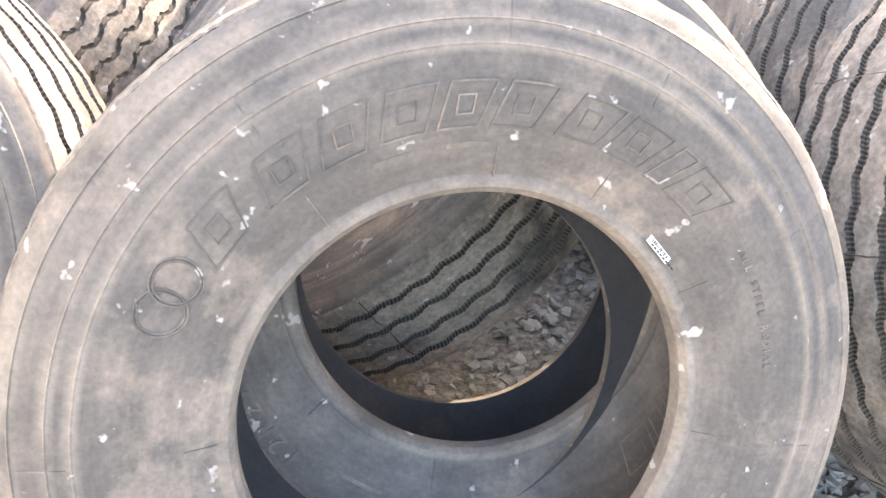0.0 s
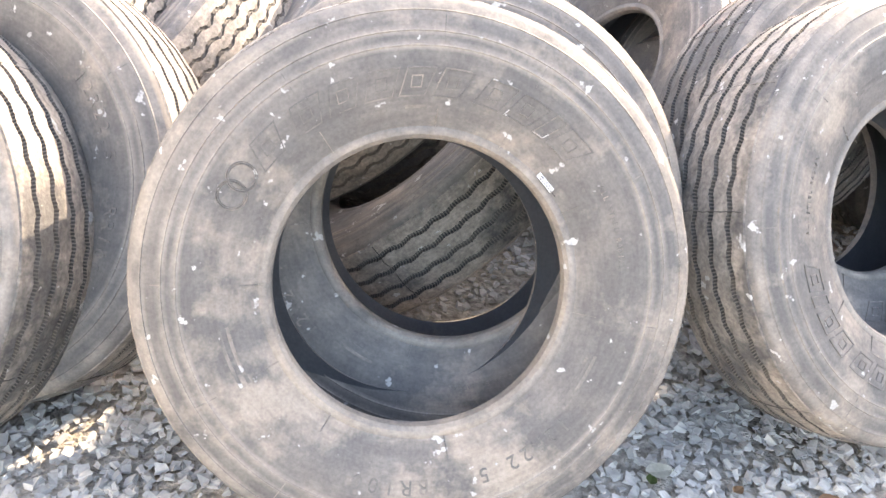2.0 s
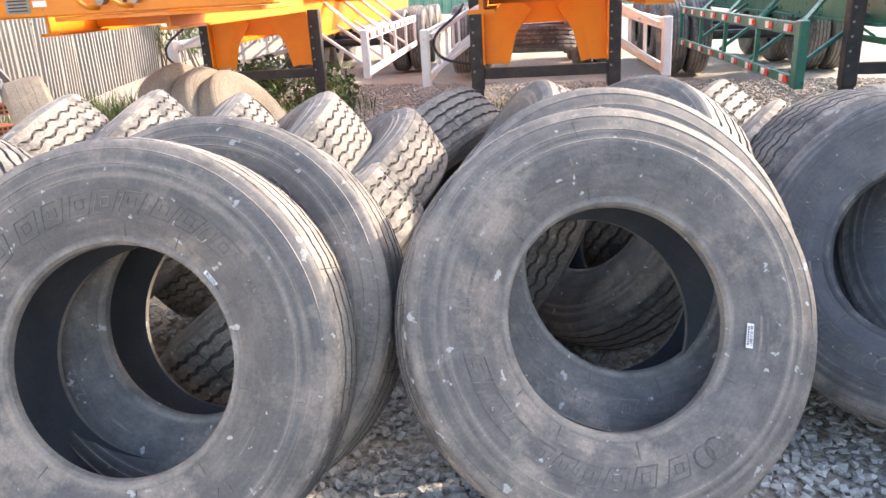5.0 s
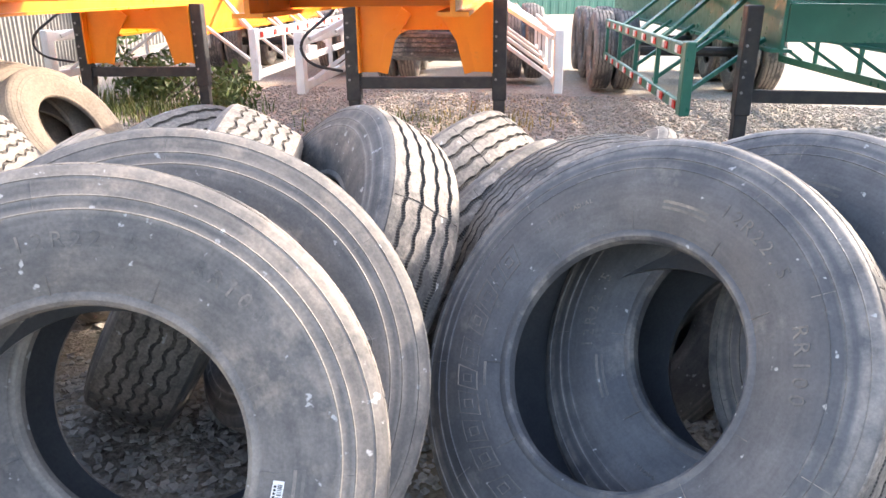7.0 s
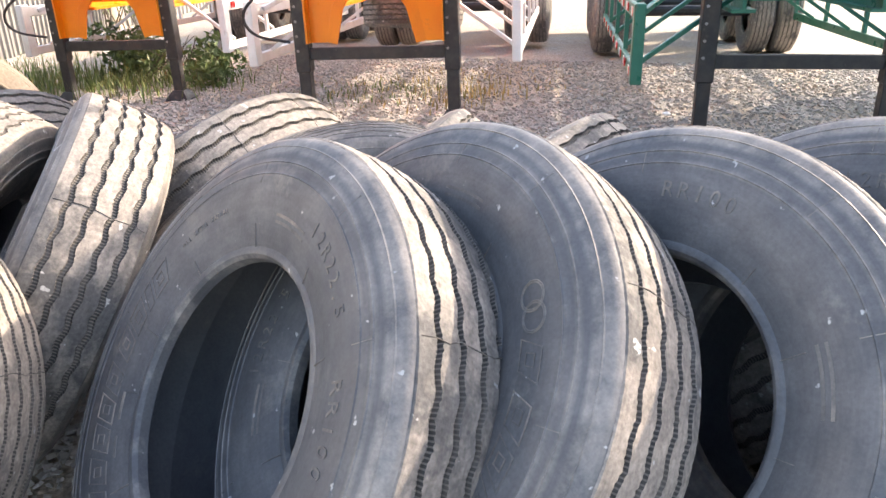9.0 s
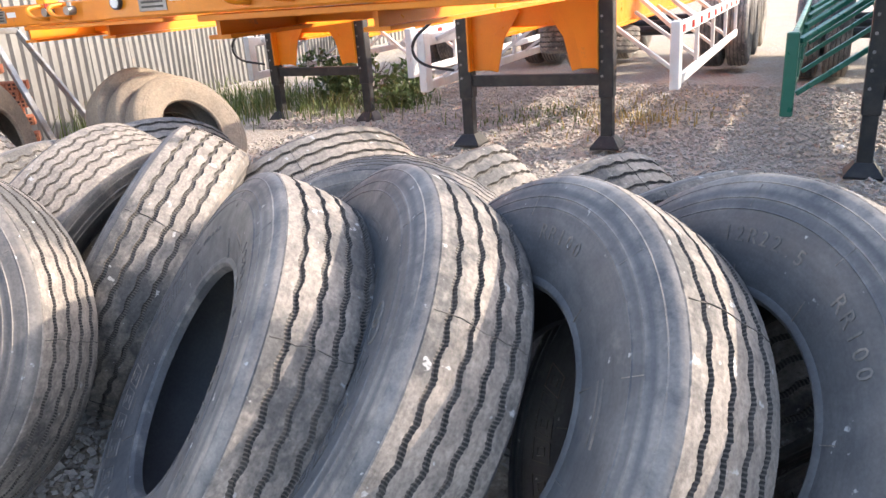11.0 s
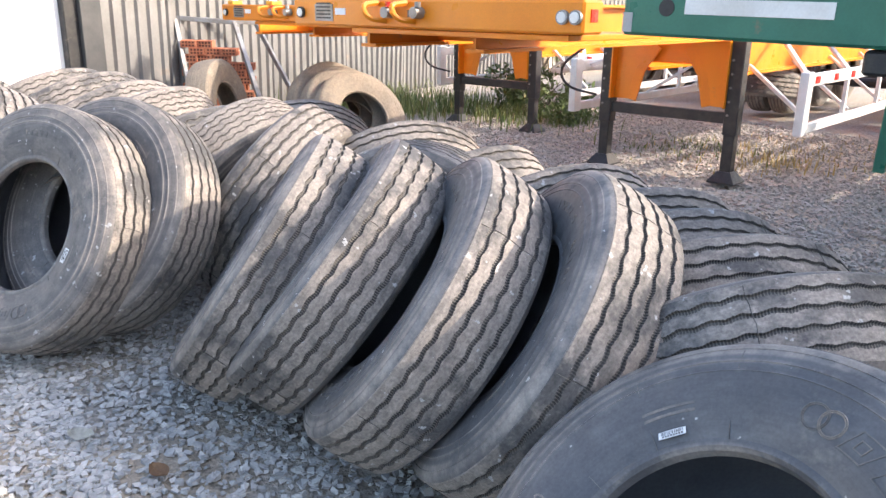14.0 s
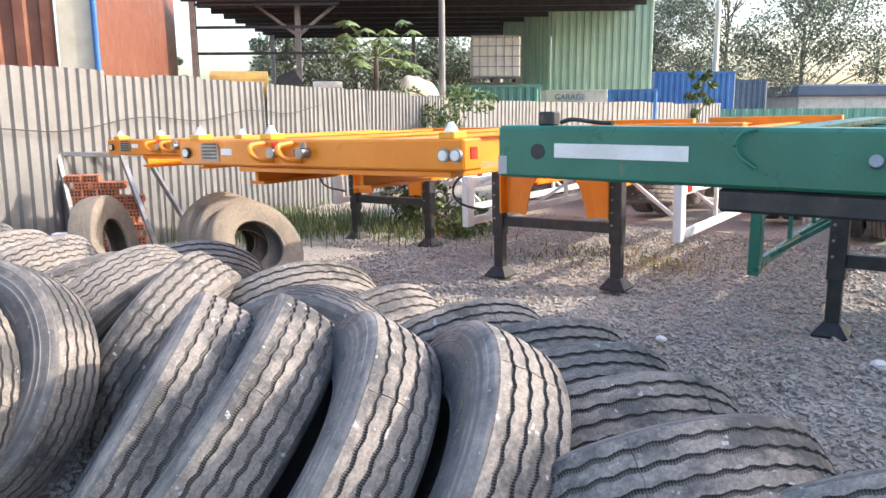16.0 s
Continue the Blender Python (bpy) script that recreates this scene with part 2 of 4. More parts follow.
def bar(bm, a, b, w, h=None, bevel=0.004):
    """A square bar from a to b."""
    a, b = Vector(a), Vector(b)
    d = b - a
    q = d.to_track_quat("Z", "Y").to_matrix().to_4x4()
    h = h or w
    return box(bm, -w / 2, w / 2, -h / 2, h / 2, 0, d.length, bevel, Matrix.Translation(a) @ q)


def tube(bm, a, b, r0, r1=None, n=10, caps=True):
    a, b = Vector(a), Vector(b)
    d = b - a
    q = d.to_track_quat("Z", "Y").to_matrix().to_4x4()
    bmesh.ops.create_cone(bm, cap_ends=caps, segments=n, radius1=r0, radius2=r0 if r1 is None else r1, depth=d.length, matrix=Matrix.Translation((a + b) / 2) @ q)
    return bm


def prism(bm, pts, y0, y1):
    """A flat polygon in x, z, given thickness along y."""
    v0 = [bm.verts.new((x, y0, z)) for x, z in pts]
    v1 = [bm.verts.new((x, y1, z)) for x, z in pts]
    bm.faces.new(v0)
    bm.faces.new(list(reversed(v1)))
    for i in range(len(pts)):
        j = (i + 1) % len(pts)
        bm.faces.new((v0[j], v0[i], v1[i], v1[j]))
    bmesh.ops.recalc_face_normals(bm, faces=bm.faces)
    return bm


def revolve_mesh(name, hs, rs, segs, shift=None, matidx=None, closed=False):
    """Turns a profile (along the axle, from the axle) round the y axis. shift(i, j) moves a point along the axle and outwards."""
    n = len(hs)
    th = np.arange(segs) * (2 * math.pi / segs)
    H = np.tile(np.array(hs), (segs, 1))
    Rr = np.tile(np.array(rs), (segs, 1))
    if shift is not None:
        dh, dr = shift(segs)
        H, Rr = H + dh, Rr + dr
    v = np.stack([Rr * np.sin(th)[:, None], -H, Rr * np.cos(th)[:, None]], -1).reshape(-1, 3)
    faces, mi = [], []
    for i in range(segs):
        k = (i + 1) % segs
        for j in range(n - 1):
            faces.append((i * n + j, i * n + j + 1, k * n + j + 1, k * n + j))
            mi.append(matidx[j] if matidx else 0)
    me = bpy.data.meshes.new(name)
    me.from_pydata(v.tolist(), [], faces)
    me.polygons.foreach_set("material_index", mi)
    me.update()
    return me


# ---- tyres ----
SIDE_H = [0.088, 0.108, 0.117, 0.119, 0.1172, 0.122, 0.131, 0.140, 0.1450, 0.1465, 0.1466, 0.1484, 0.1464, 0.1458, 0.1434, 0.1452, 0.1426, 0.1388, 0.1336, 0.1351, 0.1324, 0.1272, 0.1225, 0.1150]
SIDE_R = [0.2790, 0.2810, 0.2880, 0.2960, 0.3030, 0.3150, 0.3400, 0.3750, 0.4050, 0.4250, 0.4420, 0.4440, 0.4462, 0.4520, 0.4680, 0.4696, 0.4712, 0.4900, 0.5050, 0.5064, 0.5080, 0.5200, 0.5270, 0.5310]


def side_h(r):
    return float(np.interp(r, SIDE_R, SIDE_H))


def tread_profile(grooves, width, depth):
    """The tread from edge to edge: axle positions, radii, zigzag weight and whether a span is groove."""
    hs, rs, zz, mi = [0.115], [0.531], [0.0], [0]
    crown = lambda h: 0.5430 - 0.0085 * (abs(h) / 0.112) ** 2.2
    hs += [0.1125]; rs += [crown(0.1125)]; zz += [0.0]; mi += [0]
    for g in sorted(grooves, reverse=True):
        for d, dep, z in ((width / 2, 0, 1), (width / 2 - 0.0022, depth, 1), (-width / 2 + 0.0022, depth, 1), (-width / 2, 0, 1)):
            hs.append(g + d); rs.append(crown(g) - dep); zz.append(z)
        mi += [1, 1, 1, 0]
    hs += [-0.1125, -0.115]; rs += [crown(0.1125), 0.531]; zz += [0.0, 0.0]; mi += [0]
    return hs, rs, np.array(zz), mi


def tyre_kind(style, waves=46, per=12, amp=0.0033, seed=1):
    """Mesh data for a tyre's parts: tread, both sidewalls, liner."""
    rng = np.random.RandomState(seed)
    if style == "rib":
        grooves = [0.0755, 0.0255, -0.0255, -0.0755]
        prof, segs = tread_profile(grooves, 0.0142, 0.0105), waves * per
    elif style == "lug":
        grooves = [0.076, 0.038, 0.0, -0.038, -0.076]
        prof, segs = tread_profile(grooves, 0.0105, 0.0075), 44 * per
        waves, amp = 44, 0.0046
    else:
        grooves = [0.05, 0.0, -0.05]
        prof, segs = tread_profile(grooves, 0.006, 0.003), 96
        waves, amp = 24, 0.002
    hs, rs, zz, mi = prof

    def shift(s):
        i = np.arange(s)
        ph = (i * waves / s) % 1.0
        tri = np.where(ph < 0.5, 4 * ph - 1, 3 - 4 * ph)
        if style == "lug":
            tri = np.sign(tri) * np.minimum(1, np.abs(tri) * 2.4)
        else:
            tri = np.sign(tri) * np.minimum(1, np.abs(tri) * 1.25)
        dh = (tri * amp)[:, None] * zz[None, :]
        # torn, saw-toothed lips along each groove
        lip = (zz[None, :] > 0) & np.isin(np.round(np.array(rs), 5), np.round([0.5430 - 0.0085 * (abs(g) / 0.112) ** 2.2 for g in grooves], 5))[None, :]
        dh = dh + lip * ((-1.0) ** i[:, None] * 0.0010 + rng.uniform(-0.0011, 0.0011, (s, len(hs))))
        low = rng.uniform(-1, 1, 24)
        wob = np.interp(np.linspace(0, 24, s), np.arange(25), np.append(low, low[0]))
        dr = np.tile((wob * 0.0012)[:, None], (1, len(hs))) + rng.uniform(-0.0006, 0.0006, (s, len(hs)))
        if style == "lug":      # the floor rises between the kinks, so that a groove reads as a row of dashes
            dr = dr + 0.0048 * ((zz[None, :] > 0) & ~lip) * (np.abs(tri) > 0.98)[:, None]
        return dh, dr
    tread = revolve_mesh("tread", hs, rs, segs, shift, mi)
    side = revolve_mesh("sidewall", list(reversed(SIDE_H)), list(reversed(SIDE_R)), 128)
    lh = [0.088, 0.100, 0.118, 0.126, 0.118, 0.095, 0.050, 0.0]
    lr = [0.279, 0.300, 0.345, 0.400, 0.460, 0.500, 0.514, 0.517]
    liner = revolve_mesh("inner_liner", lh + [-h for h in lh[-2::-1]], lr + lr[-2::-1], 96)
    return tread, side, liner


KINDS = {k: tyre_kind(k) for k in ("rib", "lug", "old")}


def tyre(style, label, m, side_mat=None, group="truck tyres laid out in the yard"):
    t = thing("truck_tyre", label, "tyre", group, m=m)
    tread, side, liner = KINDS[style]
    old = style == "old"
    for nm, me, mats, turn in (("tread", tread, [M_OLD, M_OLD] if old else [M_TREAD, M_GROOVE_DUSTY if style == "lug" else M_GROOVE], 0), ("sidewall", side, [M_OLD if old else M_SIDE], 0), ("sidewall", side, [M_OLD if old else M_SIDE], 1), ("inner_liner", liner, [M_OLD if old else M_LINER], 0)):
        ob = new(nm, me)
        if not me.materials:
            for x in mats:
                me.materials.append(x)
            me.shade_smooth()
            me.set_sharp_from_angle(angle=radians(32))
        if turn:
            ob.matrix_basis = pose(0, 0, 0, 0, 0, 180)
        ob.parent = t
        if nm == "tread" and style == "rib":
            for cut in CUTS:
                co = new("tread_seam", cut)
                co.parent = t
        if nm == "sidewall" and side_mat and not old:
            ob.material_slots[0].link = "OBJECT"
            ob.material_slots[0].material = side_mat
    return t


def lying(x, y, z, yaw, tip, spin=0):
    """Pose of a tyre whose open face looks along yaw (0: towards -y) and upwards by tip."""
    return pose(x, y, z, -tip, 0, yaw) @ pose(0, 0, 0, 0, spin, 0)


RIB = "dusty black truck tyre with zigzag ribbed tread on gravel"
LUG = "dusty truck tyre with coarse wavy tread in the leaning pile"
OLD = "weathered bald brown tyre standing on its tread near the fence"
FRONT = [  # x, y, z, yaw, tip
    ("A0", -1.21, 0.795, 0.47, -7.6, 25.3), ("A0b", -1.01, 1.035, 0.50, -4.8, 25.1),
    ("A1", 0.06, 0.77, 0.525, 13.3, 19.4), ("A1b", 0.09, 1.06, 0.53, 8.2, 24.3),
    ("A2", 1.145, 1.235, 0.54, 29.7, 26.0), ("A2b", 1.13, 1.51, 0.56, 29.0, 28.5),
    ("A3", 2.07, 1.92, 0.54, -30.0, 33.2), ("A4", 2.35, 2.06, 0.57, -34.0, 36.4),
    ("A5", 2.77, 2.16, 0.56, -29.6, 34.2), ("A6", 3.13, 2.34, 0.56, -31.3, 31.4),
    ("F1", 4.12, 1.96, 0.48, -11.2, 48.3),
]
SPIN = {"A1": 0, "A2": -146, "A3": -116.7, "F1": 56.5}
TY = {}


def arc_pt(th, r, up):
    return Vector((r * math.sin(th), -(side_h(r) + up), r * math.cos(th)))


def arc_box(bm, t0, t1, r0, r1, up=0.0021, steps=1, slant=0.0):
    """A raised plate on the sidewall between two angles (degrees) and two radii; slant turns its outer edge on."""
    for k in range(steps):
        a, b = t0 + (t1 - t0) * k / steps, t0 + (t1 - t0) * (k + 1) / steps
        ring = [(radians(t + slant * (r - 0.382) / 0.026), r) for t, r in ((a, r0), (b, r0), (b, r1), (a, r1))]
        lo = [bm.verts.new(arc_pt(t, r, -0.002)) for t, r in ring]
        hi = [bm.verts.new(arc_pt(t, r, up)) for t, r in ring]
        bm.faces.new(hi)
        for i in range(4):
            j = (i + 1) % 4
            bm.faces.new((lo[i], lo[j], hi[j], hi[i]))


def arc_frame(bm, t0, t1, r0, r1, w=0.0035, steps=3, slant=0.0):
    wa = math.degrees(w / r1)
    arc_box(bm, t0, t1, r0, r0 + w, steps=steps, slant=slant)
    arc_box(bm, t0, t1, r1 - w, r1, steps=steps, slant=slant)
    arc_box(bm, t0, t0 + wa, r0 + w, r1 - w, slant=slant)
    arc_box(bm, t1 - wa, t1, r0 + w, r1 - w, slant=slant)


def arc_letter(bm, ch, th, r, size):
    """One raised letter on the sidewall, its middle at radius r."""
    cu = bpy.data.curves.new("letter", "FONT")
    cu.size, cu.extrude, cu.resolution_u, cu.body, cu.align_x = size, 0.0013, 2, ch, "CENTER"
    ob = bpy.data.objects.new("letter", cu)
    me = bpy.data.meshes.new_from_object(ob)
    bpy.data.objects.remove(ob)
    lean = math.degrees(math.atan2(side_h(r + size * 0.35) - side_h(r - size * 0.35), size * 0.7))
    me.transform(pose(0, 0, 0, 0, th, 0) @ Matrix.Translation((0, -(side_h(r) + 0.0004), r)) @ pose(0, 0, 0, 90 + lean, 0, 0) @ Matrix.Translation((0, -size * 0.35, 0)))
    bm.from_mesh(me)
    bpy.data.meshes.remove(me)
    bpy.data.curves.remove(cu)


def letters(text, mid, r, size):
    step = math.degrees(size * 0.74 / r)
    return [(ch, mid + (k - (len(text) - 1) / 2) * step, r, size) for k, ch in enumerate(text) if ch != " "]


def arc_mesh(name, fn):
    bm = bmesh.new()
    fn(bm)
    me = bpy.data.meshes.new(name)
    bm.to_mesh(me)
    bm.free()
    me.materials.append(M_SIDE)
    return me


def emblem_ring(bm, c):
    for ang in range(0, 360, 15):
        for rad in (0.0265, 0.0232):
            a = [(c + math.degrees(rad * math.sin(radians(x)) / 0.385), 0.385 + rad * math.cos(radians(x))) for x in (ang, ang + 15)]
            tube(bm, arc_pt(radians(a[0][0]), a[0][1], 0.001), arc_pt(radians(a[1][0]), a[1][1], 0.001), 0.0013, n=4, caps=False)


def joined(fn, *a):
    def make(bm):
        fn(bm, *a)
        bmesh.ops.remove_doubles(bm, verts=bm.verts, dist=0.0006)
    return make


def seam(bm, t, r0, r1):
    arc_box(bm, t, t + 0.22, r0, r1, 0.0016, 1)


PIECES = []
for t, wide in ((-46.6, 8.6), (-33.4, 8.6), (-22.6, 8.2), (-12.0, 8.2), (-2.4, 7.6), (7.4, 8.0), (19.6, 8.2), (29.4, 8.2), (37.2, 3.8), (44.8, 8.6)):
    PIECES.append(arc_mesh("brand_outline", joined(arc_frame, t - wide / 2, t + wide / 2, 0.356, 0.408, 0.0026, 3, 1.6)))
    if wide > 5:
        PIECES.append(arc_mesh("brand_inset", joined(arc_frame, t - wide * 0.2, t + wide * 0.2, 0.371, 0.393, 0.0018, 3, 0.7)))
PIECES += [arc_mesh("emblem_ring", lambda bm, c=c: emblem_ring(bm, c)) for c in (-57.0, -62.4)]
for t0, t1, r in ((-20, -12, 0.335), (-6, 4, 0.335), (112, 130, 0.365), (112, 130, 0.352), (-118, -100, 0.36), (-118, -100, 0.375)):
    PIECES.append(arc_mesh("small_print", joined(arc_box, t0, t1, r, r + 0.006, 0.0008, 8)))
for q in letters("ALL STEEL RADIAL", 72, 0.386, 0.0145) + letters("12R22.5", 148, 0.394, 0.042) + letters("RR100", 189, 0.394, 0.044):
    PIECES.append(arc_mesh("raised_letter", lambda bm, q=q: arc_letter(bm, *q)))
for k, t in enumerate((-88, -33, 4, 28, 62, 100, 139, 171, 215, 243)):
    for r0, r1 in (((0.30, 0.345), (0.425, 0.468)) if k % 2 else ((0.30, 0.335), (0.45, 0.50))):
        PIECES.append(arc_mesh("mould_seam", joined(seam, t, r0, r1)))


def tread_cut(bm, th):
    """A thin dark seam across the tread, slightly crooked."""
    rg = random.Random(int(th))
    pts = []
    for h in np.linspace(-0.108, 0.108, 9):
        r, a = 0.5428 - 0.0085 * (abs(h) / 0.112) ** 2.2, radians(th + rg.uniform(-0.5, 0.5))
        pts.append(Vector((r * math.sin(a), h, r * math.cos(a))))
    for a, b in zip(pts, pts[1:]):
        tube(bm, a, b, 0.0013, n=5, caps=False)


CUTS = [arc_mesh("tread_seam", lambda bm, t=t: tread_cut(bm, t)) for t in (12, 66, 97, 171, 228, 300)]
for me in CUTS:
    me.materials.clear()
    me.materials.append(M_GROOVE)


def emboss(t):
    for me in PIECES:
        ob = new(me.name.split(".")[0], me)
        ob.parent = t


def sticker(t, th, r, length, width, turn=0):
    """A small white paper label with a printed bar code on the sidewall."""
    bm = bmesh.new()
    box(bm, -length / 2, length / 2, -width / 2, width / 2, 0, 0.0012)
    m = pose(0, 0, 0, 0, th, 0) @ Matrix.Translation((0, -(side_h(r) + 0.0035), r)) @ pose(0, 0, 0, 90 - 8, 0, 0) @ pose(0, 0, 0, 0, 0, turn)
    bm.transform(m)
    st = part("paper_label", bm, M_PAPER, t, "white paper label with printed bars")
    bm = bmesh.new()
    rr = random.Random(7)
    x = -length / 2 + 0.006
    while x < length / 2 - 0.006:
        w = rr.uniform(0.0008, 0.0028)
        box(bm, x, x + w, -width * 0.05, width * 0.38, 0.0012, 0.0016)
        x += w + rr.uniform(0.001, 0.003)
    x = -length / 2 + 0.008
    for k in range(8):
        box(bm, x + k * 0.006, x + k * 0.006 + 0.004, -width * 0.38, -width * 0.15, 0.0012, 0.0016)
    bm.transform(m)
    part("printed_bars", bm, M_INK, st)


for n, x, y, z, yaw, tip in FRONT:
    TY[n] = tyre("rib", RIB, lying(x, y, z, yaw, tip, SPIN.get(n, random.uniform(0, 360))), M_SIDE_DARK if n in ("A4", "A5", "A6", "A3", "F1") else M_SIDE)
    emboss(TY[n])
BACK = [
    ("X1", 1.06, 2.33, 0.51, -46.6, 32.0), ("X2", 0.63, 2.30, 0.49, 113.7, -27.9), ("X3", 1.19, 3.01, 0.45, 77.9, -37.1),
    ("X3b", 1.42, 2.89, 0.38, 78, -37), ("P", 1.93, 2.66, 0.40, 32.5, 2.0), ("X4", 1.80, 2.97, 0.44, 94.7, -40.7), ("X5", 2.20, 3.25, 0.40, 76, -38), ("L4b", -0.03, 1.69, 0.36, -80, 50), ("L6", 0.02, 2.92, 0.42, 78, -37),
    ("L5", -0.12, 2.19, 0.50, -64.3, 56), ("L4", -0.36, 2.0, 0.57, -63.2, 52), ("L3", -0.66, 1.86, 0.57, -62, 50), ("L2", -0.95, 1.72, 0.60, -62, 50), ("L1", -1.25, 1.58, 0.60, -62, 50),
]
for n, x, y, z, yaw, tip in BACK:
    TY[n] = tyre("lug" if n in ("P", "X2", "L5", "L4", "L3", "L2", "L1") else "rib", LUG, lying(x, y, z, yaw, tip, random.uniform(0, 360)))
sticker(TY["A1"], 49, 0.306, 0.042, 0.010)
sticker(TY["A2"], -109.5, 0.335, 0.062, 0.020, 0)
sticker(TY["A3"], -109.5, 0.335, 0.075, 0.022, 0)
sticker(TY["F1"], -109.3, 0.322, 0.06, 0.019, 0)
RIGHT = [("R4", 3.62, 2.76, 0.47, 62.9, -41), ("R3", 3.24, 3.00, 0.42, 63, -40), ("R2", 2.82, 3.25, 0.40, 64, -45), ("R1", 2.42, 3.47, 0.40, 66, -50), ("R5", 4.14, 3.05, 0.46, 51.7, -42.3)]
for n, x, y, z, yaw, tip in RIGHT:
    TY[n] = tyre("rib", RIB, lying(x, y, z, yaw, tip, random.uniform(0, 360)))
OLDS = [("O1", -1.91, 4.41, 0.38, 96.9, 34), ("O2", -2.12, 4.37, 0.40, 97, 30), ("O3", -2.34, 4.34, 0.42, 96, 26), ("O4", -2.75, 3.3, 0.43, 138, 10)]
for n, x, y, z, yaw, tip in OLDS:
    TY[n] = tyre("old", OLD, lying(x, y, z, yaw, tip, random.uniform(0, 360)) @ Matrix.Scale(0.9, 4), group="old tyres by the fence")


# ---- ground ----
def ground_z(x, y):
    return -0.12 * np.clip((6.5 - x * 0.2 - 3 - x) / 9.0, 0, 1) * np.clip((y - 3.5) / 4, 0, 1)


xs = np.concatenate([[-400, -120, -50, -25], np.linspace(-14, 12, 105), [25, 60, 150, 400]])
ys = np.concatenate([[-400, -100, -30, -12], np.linspace(-5, 20, 101), [30, 60, 150, 500]])
GX, GY = np.meshgrid(xs, ys)
rng = np.random.RandomState(3)
GZ = ground_z(GX, GY) + rng.uniform(-0.012, 0.008, GX.shape) - 0.012
me = bpy.data.meshes.new("ground")
nx = len(xs)
me.from_pydata(np.stack([GX, GY, GZ], -1).reshape(-1, 3).tolist(), [], [(j * nx + i, j * nx + i + 1, (j + 1) * nx + i + 1, (j + 1) * nx + i) for j in range(len(ys) - 1) for i in range(nx - 1)])
tagged(part_of("ground", me, M_GROUND, smooth=180), "yard ground of crushed grey stone and dust", "ground", kind="structure")


# ---- trailers ----
def hose(bm, pts, r=0.013, n=6, rounds=3):
    """A limp cable swept in one piece through the points."""
    p = [Vector(q) for q in pts]
    for _ in range(rounds):
        q = [p[0]]
        for a, b in zip(p, p[1:]):
            q += [a.lerp(b, 0.25), a.lerp(b, 0.75)]
        p = q + [p[-1]]
    last = None
    for k, c in enumerate(p):
        d = p[min(k + 1, len(p) - 1)] - p[max(k - 1, 0)]
        q = d.to_track_quat("Z", "Y")
        ring = [bm.verts.new(c + q @ Vector((r * math.cos(6.2832 * i / n), r * math.sin(6.2832 * i / n), 0))) for i in range(n)]
        if last:
            for i in range(n):
                bm.faces.new((last[i], last[(i + 1) % n], ring[(i + 1) % n], ring[i]))
        else:
            bm.faces.new(list(reversed(ring)))
        last = ring
    bm.faces.new(last)
    return bm


def i_beam(x, w, web, z0, z1, th, y0, y1):
    """A rolled beam along y with its flanges and web in one section."""
    half = [(w, z0), (w, z0 + th), (web, z0 + th), (web, z1 - th), (w, z1 - th), (w, z1)]
    return prism(bmesh.new(), [(x + a, z) for a, z in half] + [(x - a, z) for a, z in reversed(half)], y0, y1)


